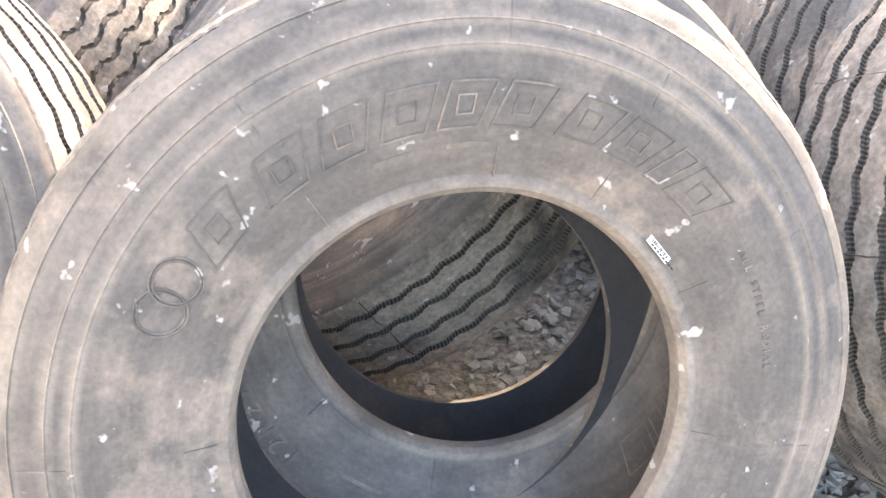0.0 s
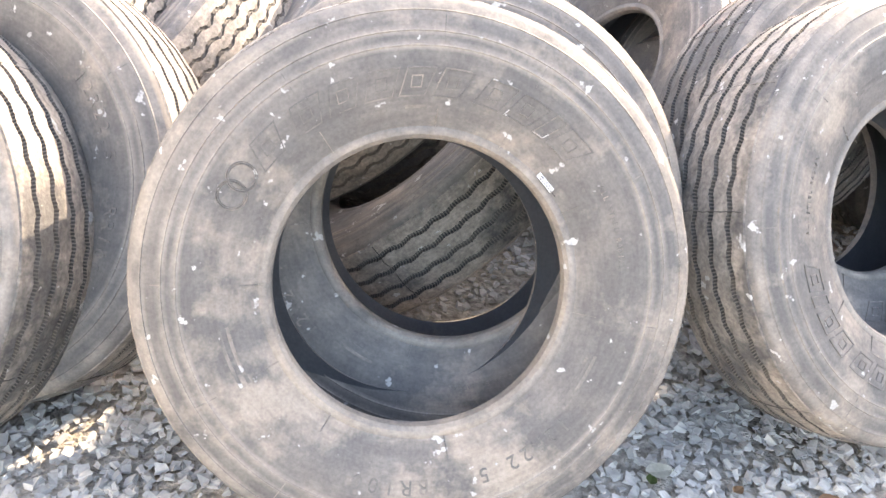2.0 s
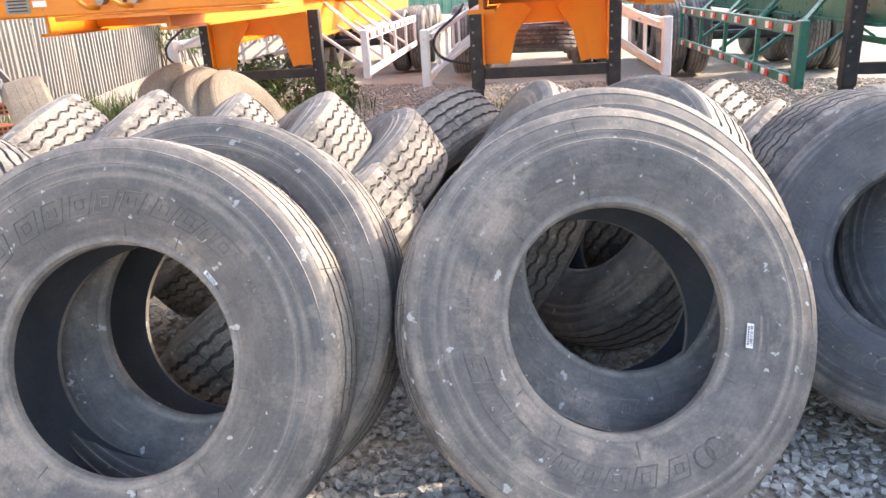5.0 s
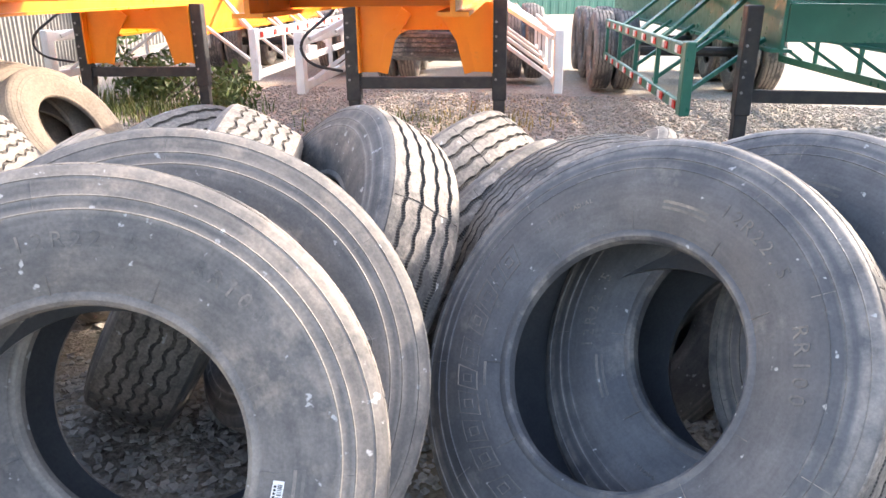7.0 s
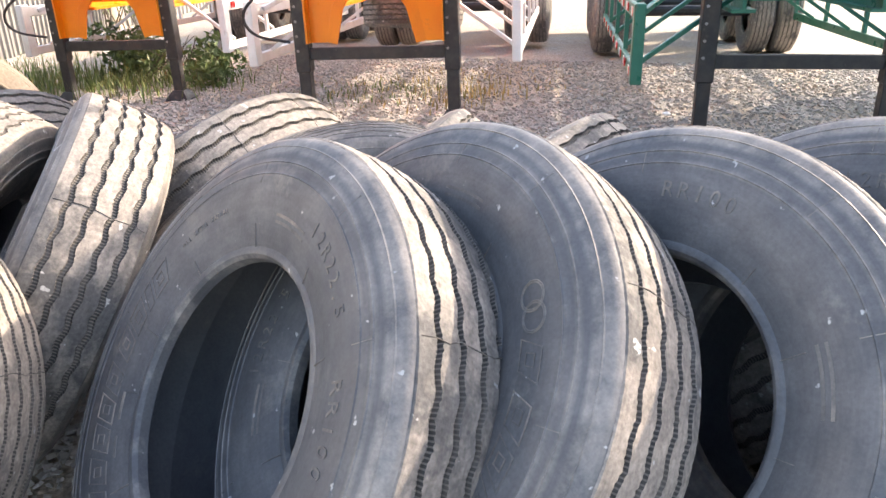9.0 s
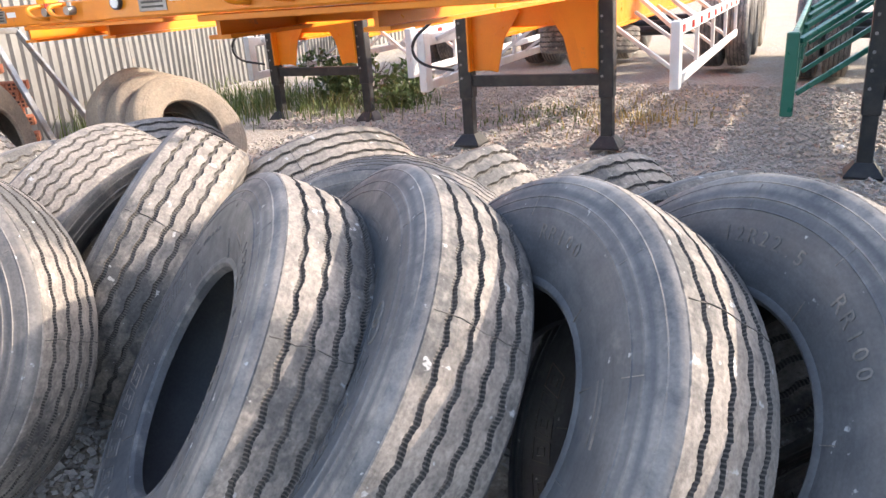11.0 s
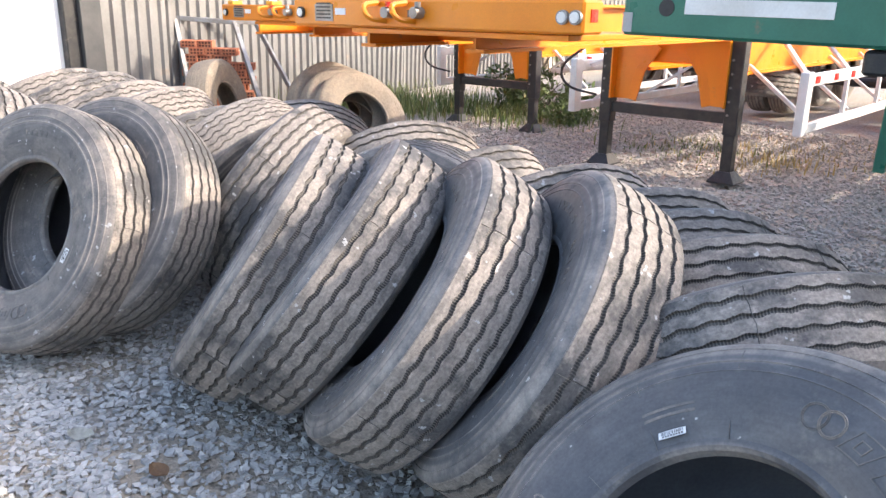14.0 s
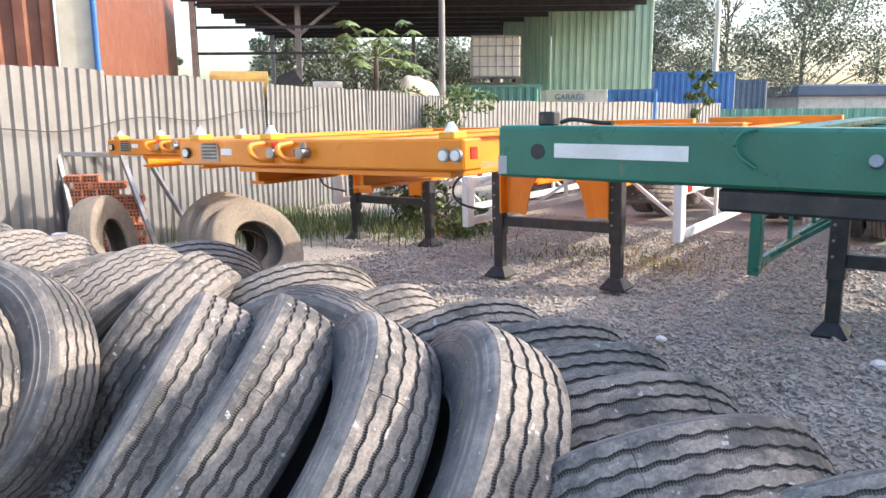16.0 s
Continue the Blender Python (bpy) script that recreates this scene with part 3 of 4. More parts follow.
def trailer(name, label, m, paint, guard_paint, bz=(1.335, 1.525), ends=(-1.16, 1.28), green=False):
    t = thing(name, label, "trailer", "parked container trailers", m=m)
    x0, x1 = ends
    z0, z1 = bz
    yf = -3.08 if green else -3.56
    nb = 1.42 if green else 1.24
    bol = part("front_bolster", boxes((x0, x1, yf, yf + 0.18, z0, z1), bevel=0.012), paint, t)
    if green:
        part("reflective_strip", boxes((x0 + 0.257, x0 + 0.780, yf - 0.004, yf, z0 + 0.085, z0 + 0.140), bevel=0.001), M_WHITE, bol, "scuffed white reflective strip")
        part("worn_patch", boxes((x0 + 0.004, x0 + 0.045, yf - 0.003, yf, z0 + 0.012, z0 + 0.085)), M_TARP, bol, "bare scuffed metal patch")
        part("round_hole", tube(bmesh.new(), (x0 + 0.184, yf - 0.003, z0 + 0.106), (x0 + 0.184, yf + 0.05, z0 + 0.106), 0.031, n=20), M_BLACK, bol)
        part("hook_wire", hose(bmesh.new(), [(x0 + 1.008, yf - 0.01, z1 - 0.005), (x0 + 0.948, yf - 0.03, z1 - 0.02), (x0 + 0.938, yf - 0.03, z0 + 0.12), (x0 + 1.008, yf - 0.015, z0 + 0.07)], 0.007), paint, bol)
        part("lug", tube(bmesh.new(), (x0 + 1.36, yf - 0.03, z0 + 0.11), (x0 + 1.36, yf, z0 + 0.1), 0.02, n=14), M_STEEL, bol)
        part("under_plate", boxes((x0 + 0.882, x1, yf + 0.02, -2.0, z0 - 0.085, z0 - 0.004), bevel=0.01), M_BLACK, t)
        part("top_bracket", boxes((x0 + 0.15, x0 + 0.22, yf + 0.06, yf + 0.12, z1, z1 + 0.055), bevel=0.006), M_BLACK, bol)
        part("coiled_hose", hose(bmesh.new(), [(x0 + 0.24, yf + 0.09, z1 + 0.012), (x0 + 0.30, yf + 0.06, z1 + 0.028), (x0 + 0.38, yf + 0.11, z1 + 0.012), (x0 + 0.46, yf + 0.08, z1 + 0.010)], 0.009), M_BLACK, bol)
    else:
        part("bolt_slot", boxes((x0 + 1.08, x0 + 1.11, yf - 0.002, yf, z0 + 0.065, z0 + 0.105)), M_BLACK, bol)
        for x in (x0 + 0.14, x0 + 0.82, x1 - 0.12):
            tw = part("twistlock", boxes((x - 0.05, x + 0.05, yf + 0.02, -3.42, z1, z1 + 0.035), bevel=0.005), M_YELLOW, bol)
            bm = bmesh.new()
            bmesh.ops.create_cone(bm, cap_ends=True, segments=8, radius1=0.04, radius2=0.012, depth=0.05, matrix=pose(x, -3.49, z1 + 0.06))
            part("cone", bm, M_WHITE, tw)
        for x in (x0 + 0.09, x1 - 0.115, x1 - 0.04):
            la = part("marker_lamp", tube(bmesh.new(), (x, yf - 0.02, (z0 + z1) / 2), (x, yf, (z0 + z1) / 2), 0.035, n=18), M_BLACK if x < 0 else M_STEEL, bol)
            part("lens", tube(bmesh.new(), (x, yf - 0.025, (z0 + z1) / 2), (x, yf - 0.02, (z0 + z1) / 2), 0.026, n=18), M_WHITE, la)
        pl = part("maker_plate", boxes((x0 + 0.23, x0 + 0.41, yf - 0.006, yf, z0 + 0.03, z1 - 0.03), bevel=0.002), M_STEEL, bol, "grey embossed maker's plate")
        for k in range(5):
            part("plate_line", boxes((x0 + 0.25, x0 + 0.39, yf - 0.008, yf - 0.006, z0 + 0.045 + k * 0.022, z0 + 0.055 + k * 0.022)), M_BLACK, pl)
        part("white_label", boxes((x0 + 0.43, x0 + 0.53, yf - 0.003, yf, z0 + 0.07, z0 + 0.11)), M_PAPER, bol)
        for x, c in ((x0 + 0.95, M_RED), (x0 + 1.19, M_STEEL)):
            gl = part("air_coupling", tube(bmesh.new(), (x, yf - 0.07, z0 + 0.09), (x, yf, z0 + 0.09), 0.032, n=14), M_STEEL, bol)
            part("guard_loop", hose(bmesh.new(), [(x - 0.12, yf, z1 - 0.02), (x - 0.14, yf - 0.12, z1 - 0.03), (x - 0.1, yf - 0.10, z0 + 0.05), (x - 0.05, yf, z0 + 0.04)], 0.017), paint, bol)
            part("cap", tube(bmesh.new(), (x + 0.02, yf - 0.05, z0 + 0.12), (x + 0.02, yf - 0.05, z0 + 0.15), 0.018, n=10), c, gl)
        part("side_lamp", boxes((x1, x1 + 0.006, -3.50, -3.44, z0 + 0.06, z0 + 0.12), bevel=0.001), M_RED, bol)
        part("lower_plate", boxes((x0 + 0.55, x1 - 0.1, yf + 0.03, -2.7, z0 - 0.035, z0 - 0.004), bevel=0.004), paint, t)
        part("hanging_hose", hose(bmesh.new(), [(-0.75, -0.1, 1.22), (-0.78, -0.25, 1.15), (-1.05, -0.3, 0.95), (-0.98, -0.28, 0.75), (-0.72, -0.1, 0.68)], 0.014), M_BLACK, t)
    ly = 0.48 if green else 0.0
    for s in (-1, 1):
        part("neck_beam", i_beam(s * 0.45, 0.07, 0.012, nb, z1 - 0.01, 0.02, yf + 0.18, 0.3), paint, t)
        part("main_beam", i_beam(s * 0.45, 0.08, 0.013, 0.92, 1.385, 0.025, 0.3, 9.5), paint, t)
        if not green:
            br = part("leg_bracket", prism(bmesh.new(), [(s * 0.585, 1.24), (s * 0.18, 1.24), (s * 0.30, 1.02), (s * 0.36, 0.96), (s * 0.43, 0.66), (s * 0.565, 0.66)], -0.012, 0.012), paint, t)
            part("bracket_flange", bar(bmesh.new(), (s * 0.20, 0, 1.2), (s * 0.36, 0, 0.965), 0.02, 0.2, 0.003), paint, br)
            part("bracket_flange", bar(bmesh.new(), (s * 0.36, 0, 0.965), (s * 0.435, 0, 0.665), 0.02, 0.2, 0.003), paint, br)
            part("bracket_flange", boxes((s * 0.575 - 0.008, s * 0.575 + 0.008, -0.1, 0.1, 0.66, 1.24)), paint, br)
        leg = part("landing_leg", boxes((s * 0.64 - 0.062, s * 0.64 + 0.062, ly - 0.062, ly + 0.062, 0.42, 1.26), bevel=0.008), M_BLACK, t)
        part("inner_tube", boxes((s * 0.64 - 0.05, s * 0.64 + 0.05, ly - 0.05, ly + 0.05, 0.06, 0.44), bevel=0.006), M_BLACK, leg)
        bm = bmesh.new()
        bmesh.ops.create_cone(bm, cap_ends=True, segments=4, radius1=0.175, radius2=0.085, depth=0.085, matrix=pose(s * 0.64, ly, 0.05, 0, 0, 45))
        part("foot", bm, M_BLACK, leg)
        part("foot_plate", boxes((s * 0.64 - 0.125, s * 0.64 + 0.125, ly - 0.125, ly + 0.125, -0.012, 0.008), bevel=0.003), M_BLACK, leg)
        for k in range(5):
            part("bolt", tube(bmesh.new(), (s * 0.64 - 0.03, ly - 0.07, 0.6 + k * 0.12), (s * 0.64 - 0.03, ly - 0.062, 0.6 + k * 0.12), 0.012, n=6), M_STEEL, leg)
        g = part("side_guard", boxes((s * 1.16 - 0.02, s * 1.16 + 0.02, 0.26, 5.0, 0.87, 0.98), (s * 1.16 - 0.02, s * 1.16 + 0.02, 0.26, 5.0, 0.46, 0.55), (s * 1.16 - 0.04, s * 1.16 + 0.04, 0.13, 0.26, 0.45, 1.0), bevel=0.008), guard_paint, t)
        for k in range(1, 5):
            part("guard_post", boxes((s * 1.15 - 0.018, s * 1.15 + 0.018, 0.2 + k * 1.18, 0.25 + k * 1.18, 0.55, 0.87)), guard_paint, g)
        for k in range(4):
            y = 0.4 + 1.2 * k
            part("guard_brace", bar(bmesh.new(), (s * 1.12, y, 0.92), (s * 0.47, y + 0.9, 1.30), 0.04), guard_paint, t)
            part("guard_brace", bar(bmesh.new(), (s * 1.12, y + 0.1, 0.55), (s * 0.47, y + 0.25, 1.0), 0.035), guard_paint, t)
        for k in range(9):
            for z in ((0.925, 0.505) if green else (0.925,)):
                part("reflector", boxes((s * 1.186 - 0.004, s * 1.186 + 0.004, 0.36 + k * 0.52, 0.46 + k * 0.52, z - 0.03, z + 0.03)), M_RED, g)
                part("reflector", boxes((s * 1.186 - 0.004, s * 1.186 + 0.004, 0.46 + k * 0.52, 0.56 + k * 0.52, z - 0.03, z + 0.03)), M_WHITE, g)
    part("cross_shaft", boxes((-0.58, 0.58, ly - 0.035, ly + 0.035, 0.52, 0.62), bevel=0.006), M_BLACK, t)
    if not green:
        part("leg_web", prism(bmesh.new(), [(-0.44, 1.24), (-0.30, 1.03), (0.30, 1.03), (0.44, 1.24)], 0.06, 0.085), paint, t)
    for y in (-2.7, -2.0, -1.3, -0.6, 0.0):
        part("crossmember", boxes((-0.43, 0.43, y - 0.05, y + 0.05, nb + 0.03, z1 - 0.05), bevel=0.004), paint, t)
    for y in (0.35, 1.6, 2.9, 4.2, 5.6, 7.0, 8.6):
        part("crossmember", boxes((-0.43, 0.43, y - 0.05, y + 0.05, 1.0, 1.28), bevel=0.004), paint, t)
    for y in (2.2, 9.4):
        part("rear_bolster", boxes((-1.22, 1.22, y - 0.1, y + 0.1, 1.3, 1.5), bevel=0.01), paint, t)
    tread, side, liner = KINDS["rib"]
    for ax in (5.6, 6.95, 8.3):
        for s in (-1, 1):
            w = part("rim", tube(bmesh.new(), (0, -0.2, 0), (0, 0.2, 0), 0.285, n=20), M_STEEL, t)
            w.matrix_basis = pose(s * 0.98, ax, 0.53, 0, 0, 90)
            for dx in (-0.17, 0.17):
                for nm, me2, turn in (("tyre_tread", tread, 0), ("tyre_side", side, 0), ("tyre_side", side, 180)):
                    o = new(nm, me2)
                    o.parent = w
                    o.matrix_basis = pose(0, dx, 0, 0, 0, turn)
        part("axle", tube(bmesh.new(), (-0.9, ax, 0.53), (0.9, ax, 0.53), 0.07), M_BLACK, t)
    return t


ANG = 13.5
TR = {}
TR["T1"] = trailer("container_trailer", "orange skeletal container trailer with white side guards, on landing legs", pose(-3.48, 7.3, -0.1, 0, -1.2, ANG), M_ORANGE, M_WHITE, bz=(1.375, 1.53), ends=(-0.85, 1.28))
TR["T2"] = trailer("container_trailer", "orange skeletal container trailer with white side guards, on landing legs", pose(-0.09, 6.74, 0, 0, -1.2, ANG), M_ORANGE, M_WHITE, bz=(1.367, 1.53), ends=(-0.99, 1.285))
TR["T3"] = trailer("container_trailer", "green skeletal container trailer with green side guards, on landing legs", pose(3.25, 6.55, 0, 0, 0, ANG), M_GREEN, M_GREEN, bz=(1.430, 1.636), ends=(-1.463, 1.26), green=True)
spare = tyre("rib", "dark spare truck tyre slung flat beneath the orange trailer", pose(-0.09, 6.74, 0, 0, 0, ANG) @ pose(-0.1, 2.1, 0.72, 84, 0, 0), M_SIDE_DARK)


# ---- fence ----
def corrugated(name, length, height, pitch, depth, material, parent, sheet=0.0):
    """A trapezoid-ribbed sheet along x, standing in z, its back at y = 0."""
    n = int(length / pitch)
    pr = [(0, 0), (0.42, 0), (0.52, 1), (0.9, 1), (1.0, 0)]
    pts = [(k * pitch + a * pitch, -b * depth) for k in range(n) for a, b in pr[:-1]] + [(n * pitch, 0)]
    pts += [(x, y + 0.002) for x, y in reversed(pts)]
    bm = bmesh.new()
    lo = [bm.verts.new((x, y, 0)) for x, y in pts]
    hi = [bm.verts.new((x, y, height)) for x, y in pts]
    h = len(pts)
    for i in range(h):
        j = (i + 1) % h
        bm.faces.new((lo[i], lo[j], hi[j], hi[i]))
    half = h // 2
    for i in range(half - 1):
        bm.faces.new((hi[i], hi[i + 1], hi[h - 2 - i], hi[h - 1 - i]))
    bmesh.ops.recalc_face_normals(bm, faces=bm.faces)
    return part(name, bm, material, parent)


def fence_run(parent, a, b, h0, h1, w, pitch, frng):
    """Sheets side by side from a to b, their tops falling from h0 to h1."""
    a, b = Vector(a), Vector(b)
    d = b - a
    n = max(1, round(d.length / w))
    ang = math.degrees(math.atan2(d.y, d.x))
    for k in range(n):
        h = h0 + (h1 - h0) * (k + 0.5) / n + frng.uniform(-0.03, 0.03) + 0.15
        sh = corrugated("sheet", d.length / n + pitch * 0.9, h, pitch, 0.036, M_ZINC, parent)
        p = a + d * (k / n)
        sh.matrix_basis = pose(p.x, p.y, -0.15, frng.uniform(-1.2, 1.2), frng.uniform(-0.6, 0.6), ang) @ pose(0, (k % 2) * 0.008, 0)


fence = thing("fence", "tall grey corrugated metal sheet fence with rust stains", "fence", kind="structure")
frng = random.Random(5)
fence_run(fence, (-3.88, 2.40), (-7.8, 8.9), 2.17, 2.12, 1.0, 0.167, frng)
fence_run(fence, (-7.8, 8.9), (-10.2, 14.2), 2.10, 1.98, 1.0, 0.167, frng)
fence_run(fence, (-10.2, 14.2), (-12.0, 19.8), 1.97, 1.9, 1.5, 0.25, frng)
fence_run(fence, (-12.0, 19.8), (-13.0, 33.0), 1.9, 1.8, 2.2, 0.31, frng)
sag = [(-3.75 - 3.95 * f, 2.43 + 6.5 * f, 1.55 + 0.22 * f - 0.10 * math.sin(f * math.pi * 3) ** 2) for f in np.linspace(0.05, 1, 30)]
bm = hose(bmesh.new(), sag, 0.007, 5, 1)
tagged(part("cable", bm, M_BLACK), "thin dark cable strung along the sheet fence", "cable")

# white wall, dark gate post
bm = boxes((0, 0.15, -5.5, 0.16, -0.2, 4.2), bevel=0.01)
w = part("wall_west", bm, M_WALLW)
w.matrix_basis = pose(-3.95, 2.12, 0, 0, 0, 10)
tagged(w, "bright whitewashed yard wall beside the fence", "wall", kind="structure")
M_SHEETDARK = mat("dark_gate_sheet", (0.045, 0.047, 0.05), 0.6, second=(0.07, 0.07, 0.07), scale=3, fine=0.08)
post = thing("gate_post", "dark steel gate post between fence and white wall", "post", m=pose(-3.86, 2.26, 0, 0, 0, 20))
part("post_body", boxes((-0.10, 0.10, -0.16, 0.16, -0.15, 4.0), bevel=0.01), M_BLACK, post)
part("folded_panel", boxes((0.10, 0.16, -0.02, 0.20, -0.1, 4.4), bevel=0.006), M_SHEETDARK, post)
# unseen blocker added sunward; its height and end set where the yard is shaded
w = part("wall_east", boxes((-3.5, 26.0, 0.0, 0.25, -0.2, 6.62), bevel=0.01), M_TARP)
w.matrix_basis = pose(9.58, 10.28, 0, 0, 0, -43)
tagged(w, "plain grey unseen wall added to shade the east of the yard", "wall", kind="structure")

# ---- clay blocks and rack by the fence ----
def block_mesh():
    bm = bmesh.new()
    box(bm, -0.088, 0.088, -0.04, 0.04, 0, 0.078, 0.003)
    for x in (-0.055, -0.018, 0.018, 0.055):
        for z in (0.022, 0.056):
            box(bm, x - 0.011, x + 0.011, -0.0415, -0.0385, z - 0.010, z + 0.010, mi=1)
    me = bpy.data.meshes.new("brick")
    bm.to_mesh(me)
    bm.free()
    me.materials.append(M_BRICK)
    me.materials.append(M_HOLE)
    return me


BLOCK = block_mesh()
stack = thing("brick_stack", "stack of orange hollow clay bricks beside the fence", "bricks", m=pose(-4.12, 3.80, -0.03, 0, 0, 58))
br = random.Random(11)
for row in range(13):
    n = 4 if row < 9 else (4, 3, 3, 2)[row - 9]
    for layer in range(2):
        for k in range(n):
            o = new("brick", BLOCK)
            o.parent = stack
            o.matrix_basis = pose(-0.36 + 0.182 * k + br.uniform(-0.012, 0.012) + (0.09 if row % 2 else 0), layer * 0.10 + br.uniform(-0.015, 0.015), row * 0.0795, 0, 0, br.uniform(-4, 4))
rack = thing("steel_rack", "leaning grey steel frame rack around the bricks", "rack")
top = [(-4.52, 3.42, 1.24), (-4.25, 4.02, 1.20), (-4.62, 4.42, 1.18)]
bot = [(-3.90, 3.42, -0.05), (-3.25, 4.05, -0.05), (-4.02, 4.85, -0.05)]
for a, b in zip(top, bot):
    part("rack_leg", bar(bmesh.new(), a, b, 0.05), M_STEEL, rack)
part("top_rail", bar(bmesh.new(), top[0], top[1], 0.05), M_STEEL, rack)
part("top_rail", bar(bmesh.new(), (-4.66, 3.75, 1.22), top[2], 0.05), M_STEEL, rack)
pl = thing("metal_plate", "small white plate hung on the sheet fence", "plate", m=pose(-7.38, 8.22, 0.24, 0, 0, math.degrees(math.atan2(6.5, -3.92))))
part("plate_body", boxes((-0.08, 0.08, 0.02, 0.032, 0, 0.22), bevel=0.003), M_PAPER, pl)
can = thing("white_box", "small white carton standing among the tyres", "box", m=pose(-3.6, 3.14, 0.28, 0, 0, 50))
part("carton", boxes((-0.08, 0.08, -0.06, 0.06, -0.25, 0.2), bevel=0.004), M_PAPER, can)


# ---- gravel ----
def stones(name, regions, seed, sizes, material):
    """Crushed stones as squashed, irregular eight-cornered lumps lying on the ground."""
    rg = np.random.RandomState(seed)
    base = np.array([(-1, -1, -1), (1, -1, -1), (1, 1, -1), (-1, 1, -1), (-1, -1, 1), (1, -1, 1), (1, 1, 1), (-1, 1, 1)], float)
    quads = np.array([(0, 3, 2, 1), (4, 5, 6, 7), (0, 1, 5, 4), (1, 2, 6, 5), (2, 3, 7, 6), (3, 0, 4, 7)])
    V, F, off = [], [], 0
    for x0, x1, y0, y1, n in regions:
        for _ in range(n):
            sx = rg.uniform(*sizes)
            b = base * np.array([1, rg.uniform(0.5, 0.95), rg.uniform(0.3, 0.6)]) * sx + rg.uniform(-0.38, 0.38, (8, 3)) * sx
            a, t = rg.uniform(0, 6.28), rg.normal(0, 0.35)
            ca, sa, ct, st = math.cos(a), math.sin(a), math.cos(t), math.sin(t)
            b = b @ np.array([[ca, sa, 0], [-sa, ca, 0], [0, 0, 1]]) @ np.array([[ct, 0, st], [0, 1, 0], [-st, 0, ct]])
            px, py = rg.uniform(x0, x1), rg.uniform(y0, y1)
            V.append(b + (px, py, float(ground_z(px, py)) + sx * rg.uniform(0.0, 0.4) - 0.008))
            F.append(quads + off)
            off += 8
    me = bpy.data.meshes.new(name)
    me.from_pydata(np.concatenate(V).tolist(), [], np.concatenate(F).tolist())
    return part_of(name, me, material)


tagged(stones("gravel", [(-2.0, 5.2, -0.6, 1.2, 24000), (0.6, 4.8, 1.0, 2.4, 8000), (-2.0, 0.6, 1.0, 2.4, 3000)], 4, (0.006, 0.0145), M_STONE), "loose grey crushed stones spread over the yard", "gravel", kind="stuff")
tagged(stones("gravel", [(-3, 1, 2.6, 6.5, 8000), (1, 6, 2.6, 6.5, 13000), (-4, 1, 6.5, 11, 8000), (1, 5, 6.5, 11, 9000)], 9, (0.008, 0.021), M_STONE_SOILED), "loose grey crushed stones under the trailers", "gravel", kind="stuff")


# ---- plants ----
def blades(name, cx, cy, rx, ry, n, h, material, seed, label):
    rg = np.random.RandomState(seed)
    V, F = [], []
    for k in range(n):
        px, py = cx + rg.normal() * rx, cy + rg.normal() * ry
        z = float(ground_z(px, py)) - 0.02
        hh, a, lean, w = h * rg.uniform(0.4, 1.15), rg.uniform(0, 6.28), rg.uniform(0.1, 0.7), rg.uniform(0.004, 0.010)
        dx, dy = math.cos(a), math.sin(a)
        o = len(V)
        for f, ww in ((0, 1), (0.5, 0.8), (1, 0.1)):
            l = lean * hh * f * f
            for s in (-1, 1):
                V.append((px + dx * l - dy * w * ww * s, py + dy * l + dx * w * ww * s, z + hh * f * (1 - 0.2 * lean * f)))
        F += [(o, o + 1, o + 3, o + 2), (o + 2, o + 3, o + 5, o + 4)]
    me = bpy.data.meshes.new(name)
    me.from_pydata(V, [], F)
    return tagged(part_of(name, me, material), label, "grass", kind="stuff")


M_DRY = mat("dry_grass", (0.42, 0.32, 0.13), 0.8, second=(0.34, 0.28, 0.12), scale=3, fine=0.1, island=0.4, bump=0)
blades("grass", -5.6, 6.6, 0.7, 0.9, 2000, 0.40, M_GRASS, 1, "tall green grass growing along the fence")
blades("grass", -4.4, 8.2, 0.8, 0.5, 1000, 0.26, M_GRASS, 2, "green grass growing under the orange trailer")
blades("dry_grass", -0.3, 9.0, 0.6, 0.8, 300, 0.09, M_DRY, 3, "dry yellow grass tufts on the gravel")
blades("dry_grass", 0.2, 8.3, 0.25, 0.35, 160, 0.14, M_DRY, 4, "dry yellow grass tufts on the gravel")
blades("dry_grass", -1.0, 8.2, 0.5, 0.4, 300, 0.09, M_GRASS, 6, "low green weeds on the gravel")


def leaf_cloud(name, clumps, per, leaf, material, parent, seed):
    """A crown of many small leaves in clumps (x, y, z, radius)."""
    rg = np.random.RandomState(seed)
    V, F = [], []
    for cx, cy, cz, cr in clumps:
        for k in range(per):
            d = rg.normal(size=3)
            d = d / np.linalg.norm(d) * cr * rg.uniform(0.35, 1.0) ** 0.6
            p = np.array((cx, cy, cz)) + d * (1, 1, 0.8)
            u, v = rg.normal(size=3), rg.normal(size=3)
            u /= np.linalg.norm(u)
            v -= u * (u @ v)
            v /= np.linalg.norm(v)
            l = leaf * rg.uniform(0.6, 1.3)
            o = len(V)
            V += [tuple(p - u * l), tuple(p + v * l * 0.42), tuple(p + u * l), tuple(p - v * l * 0.42)]
            F.append((o, o + 1, o + 2, o + 3))
    me = bpy.data.meshes.new(name)
    me.from_pydata(V, [], F)
    return part_of(name, me, material, parent)


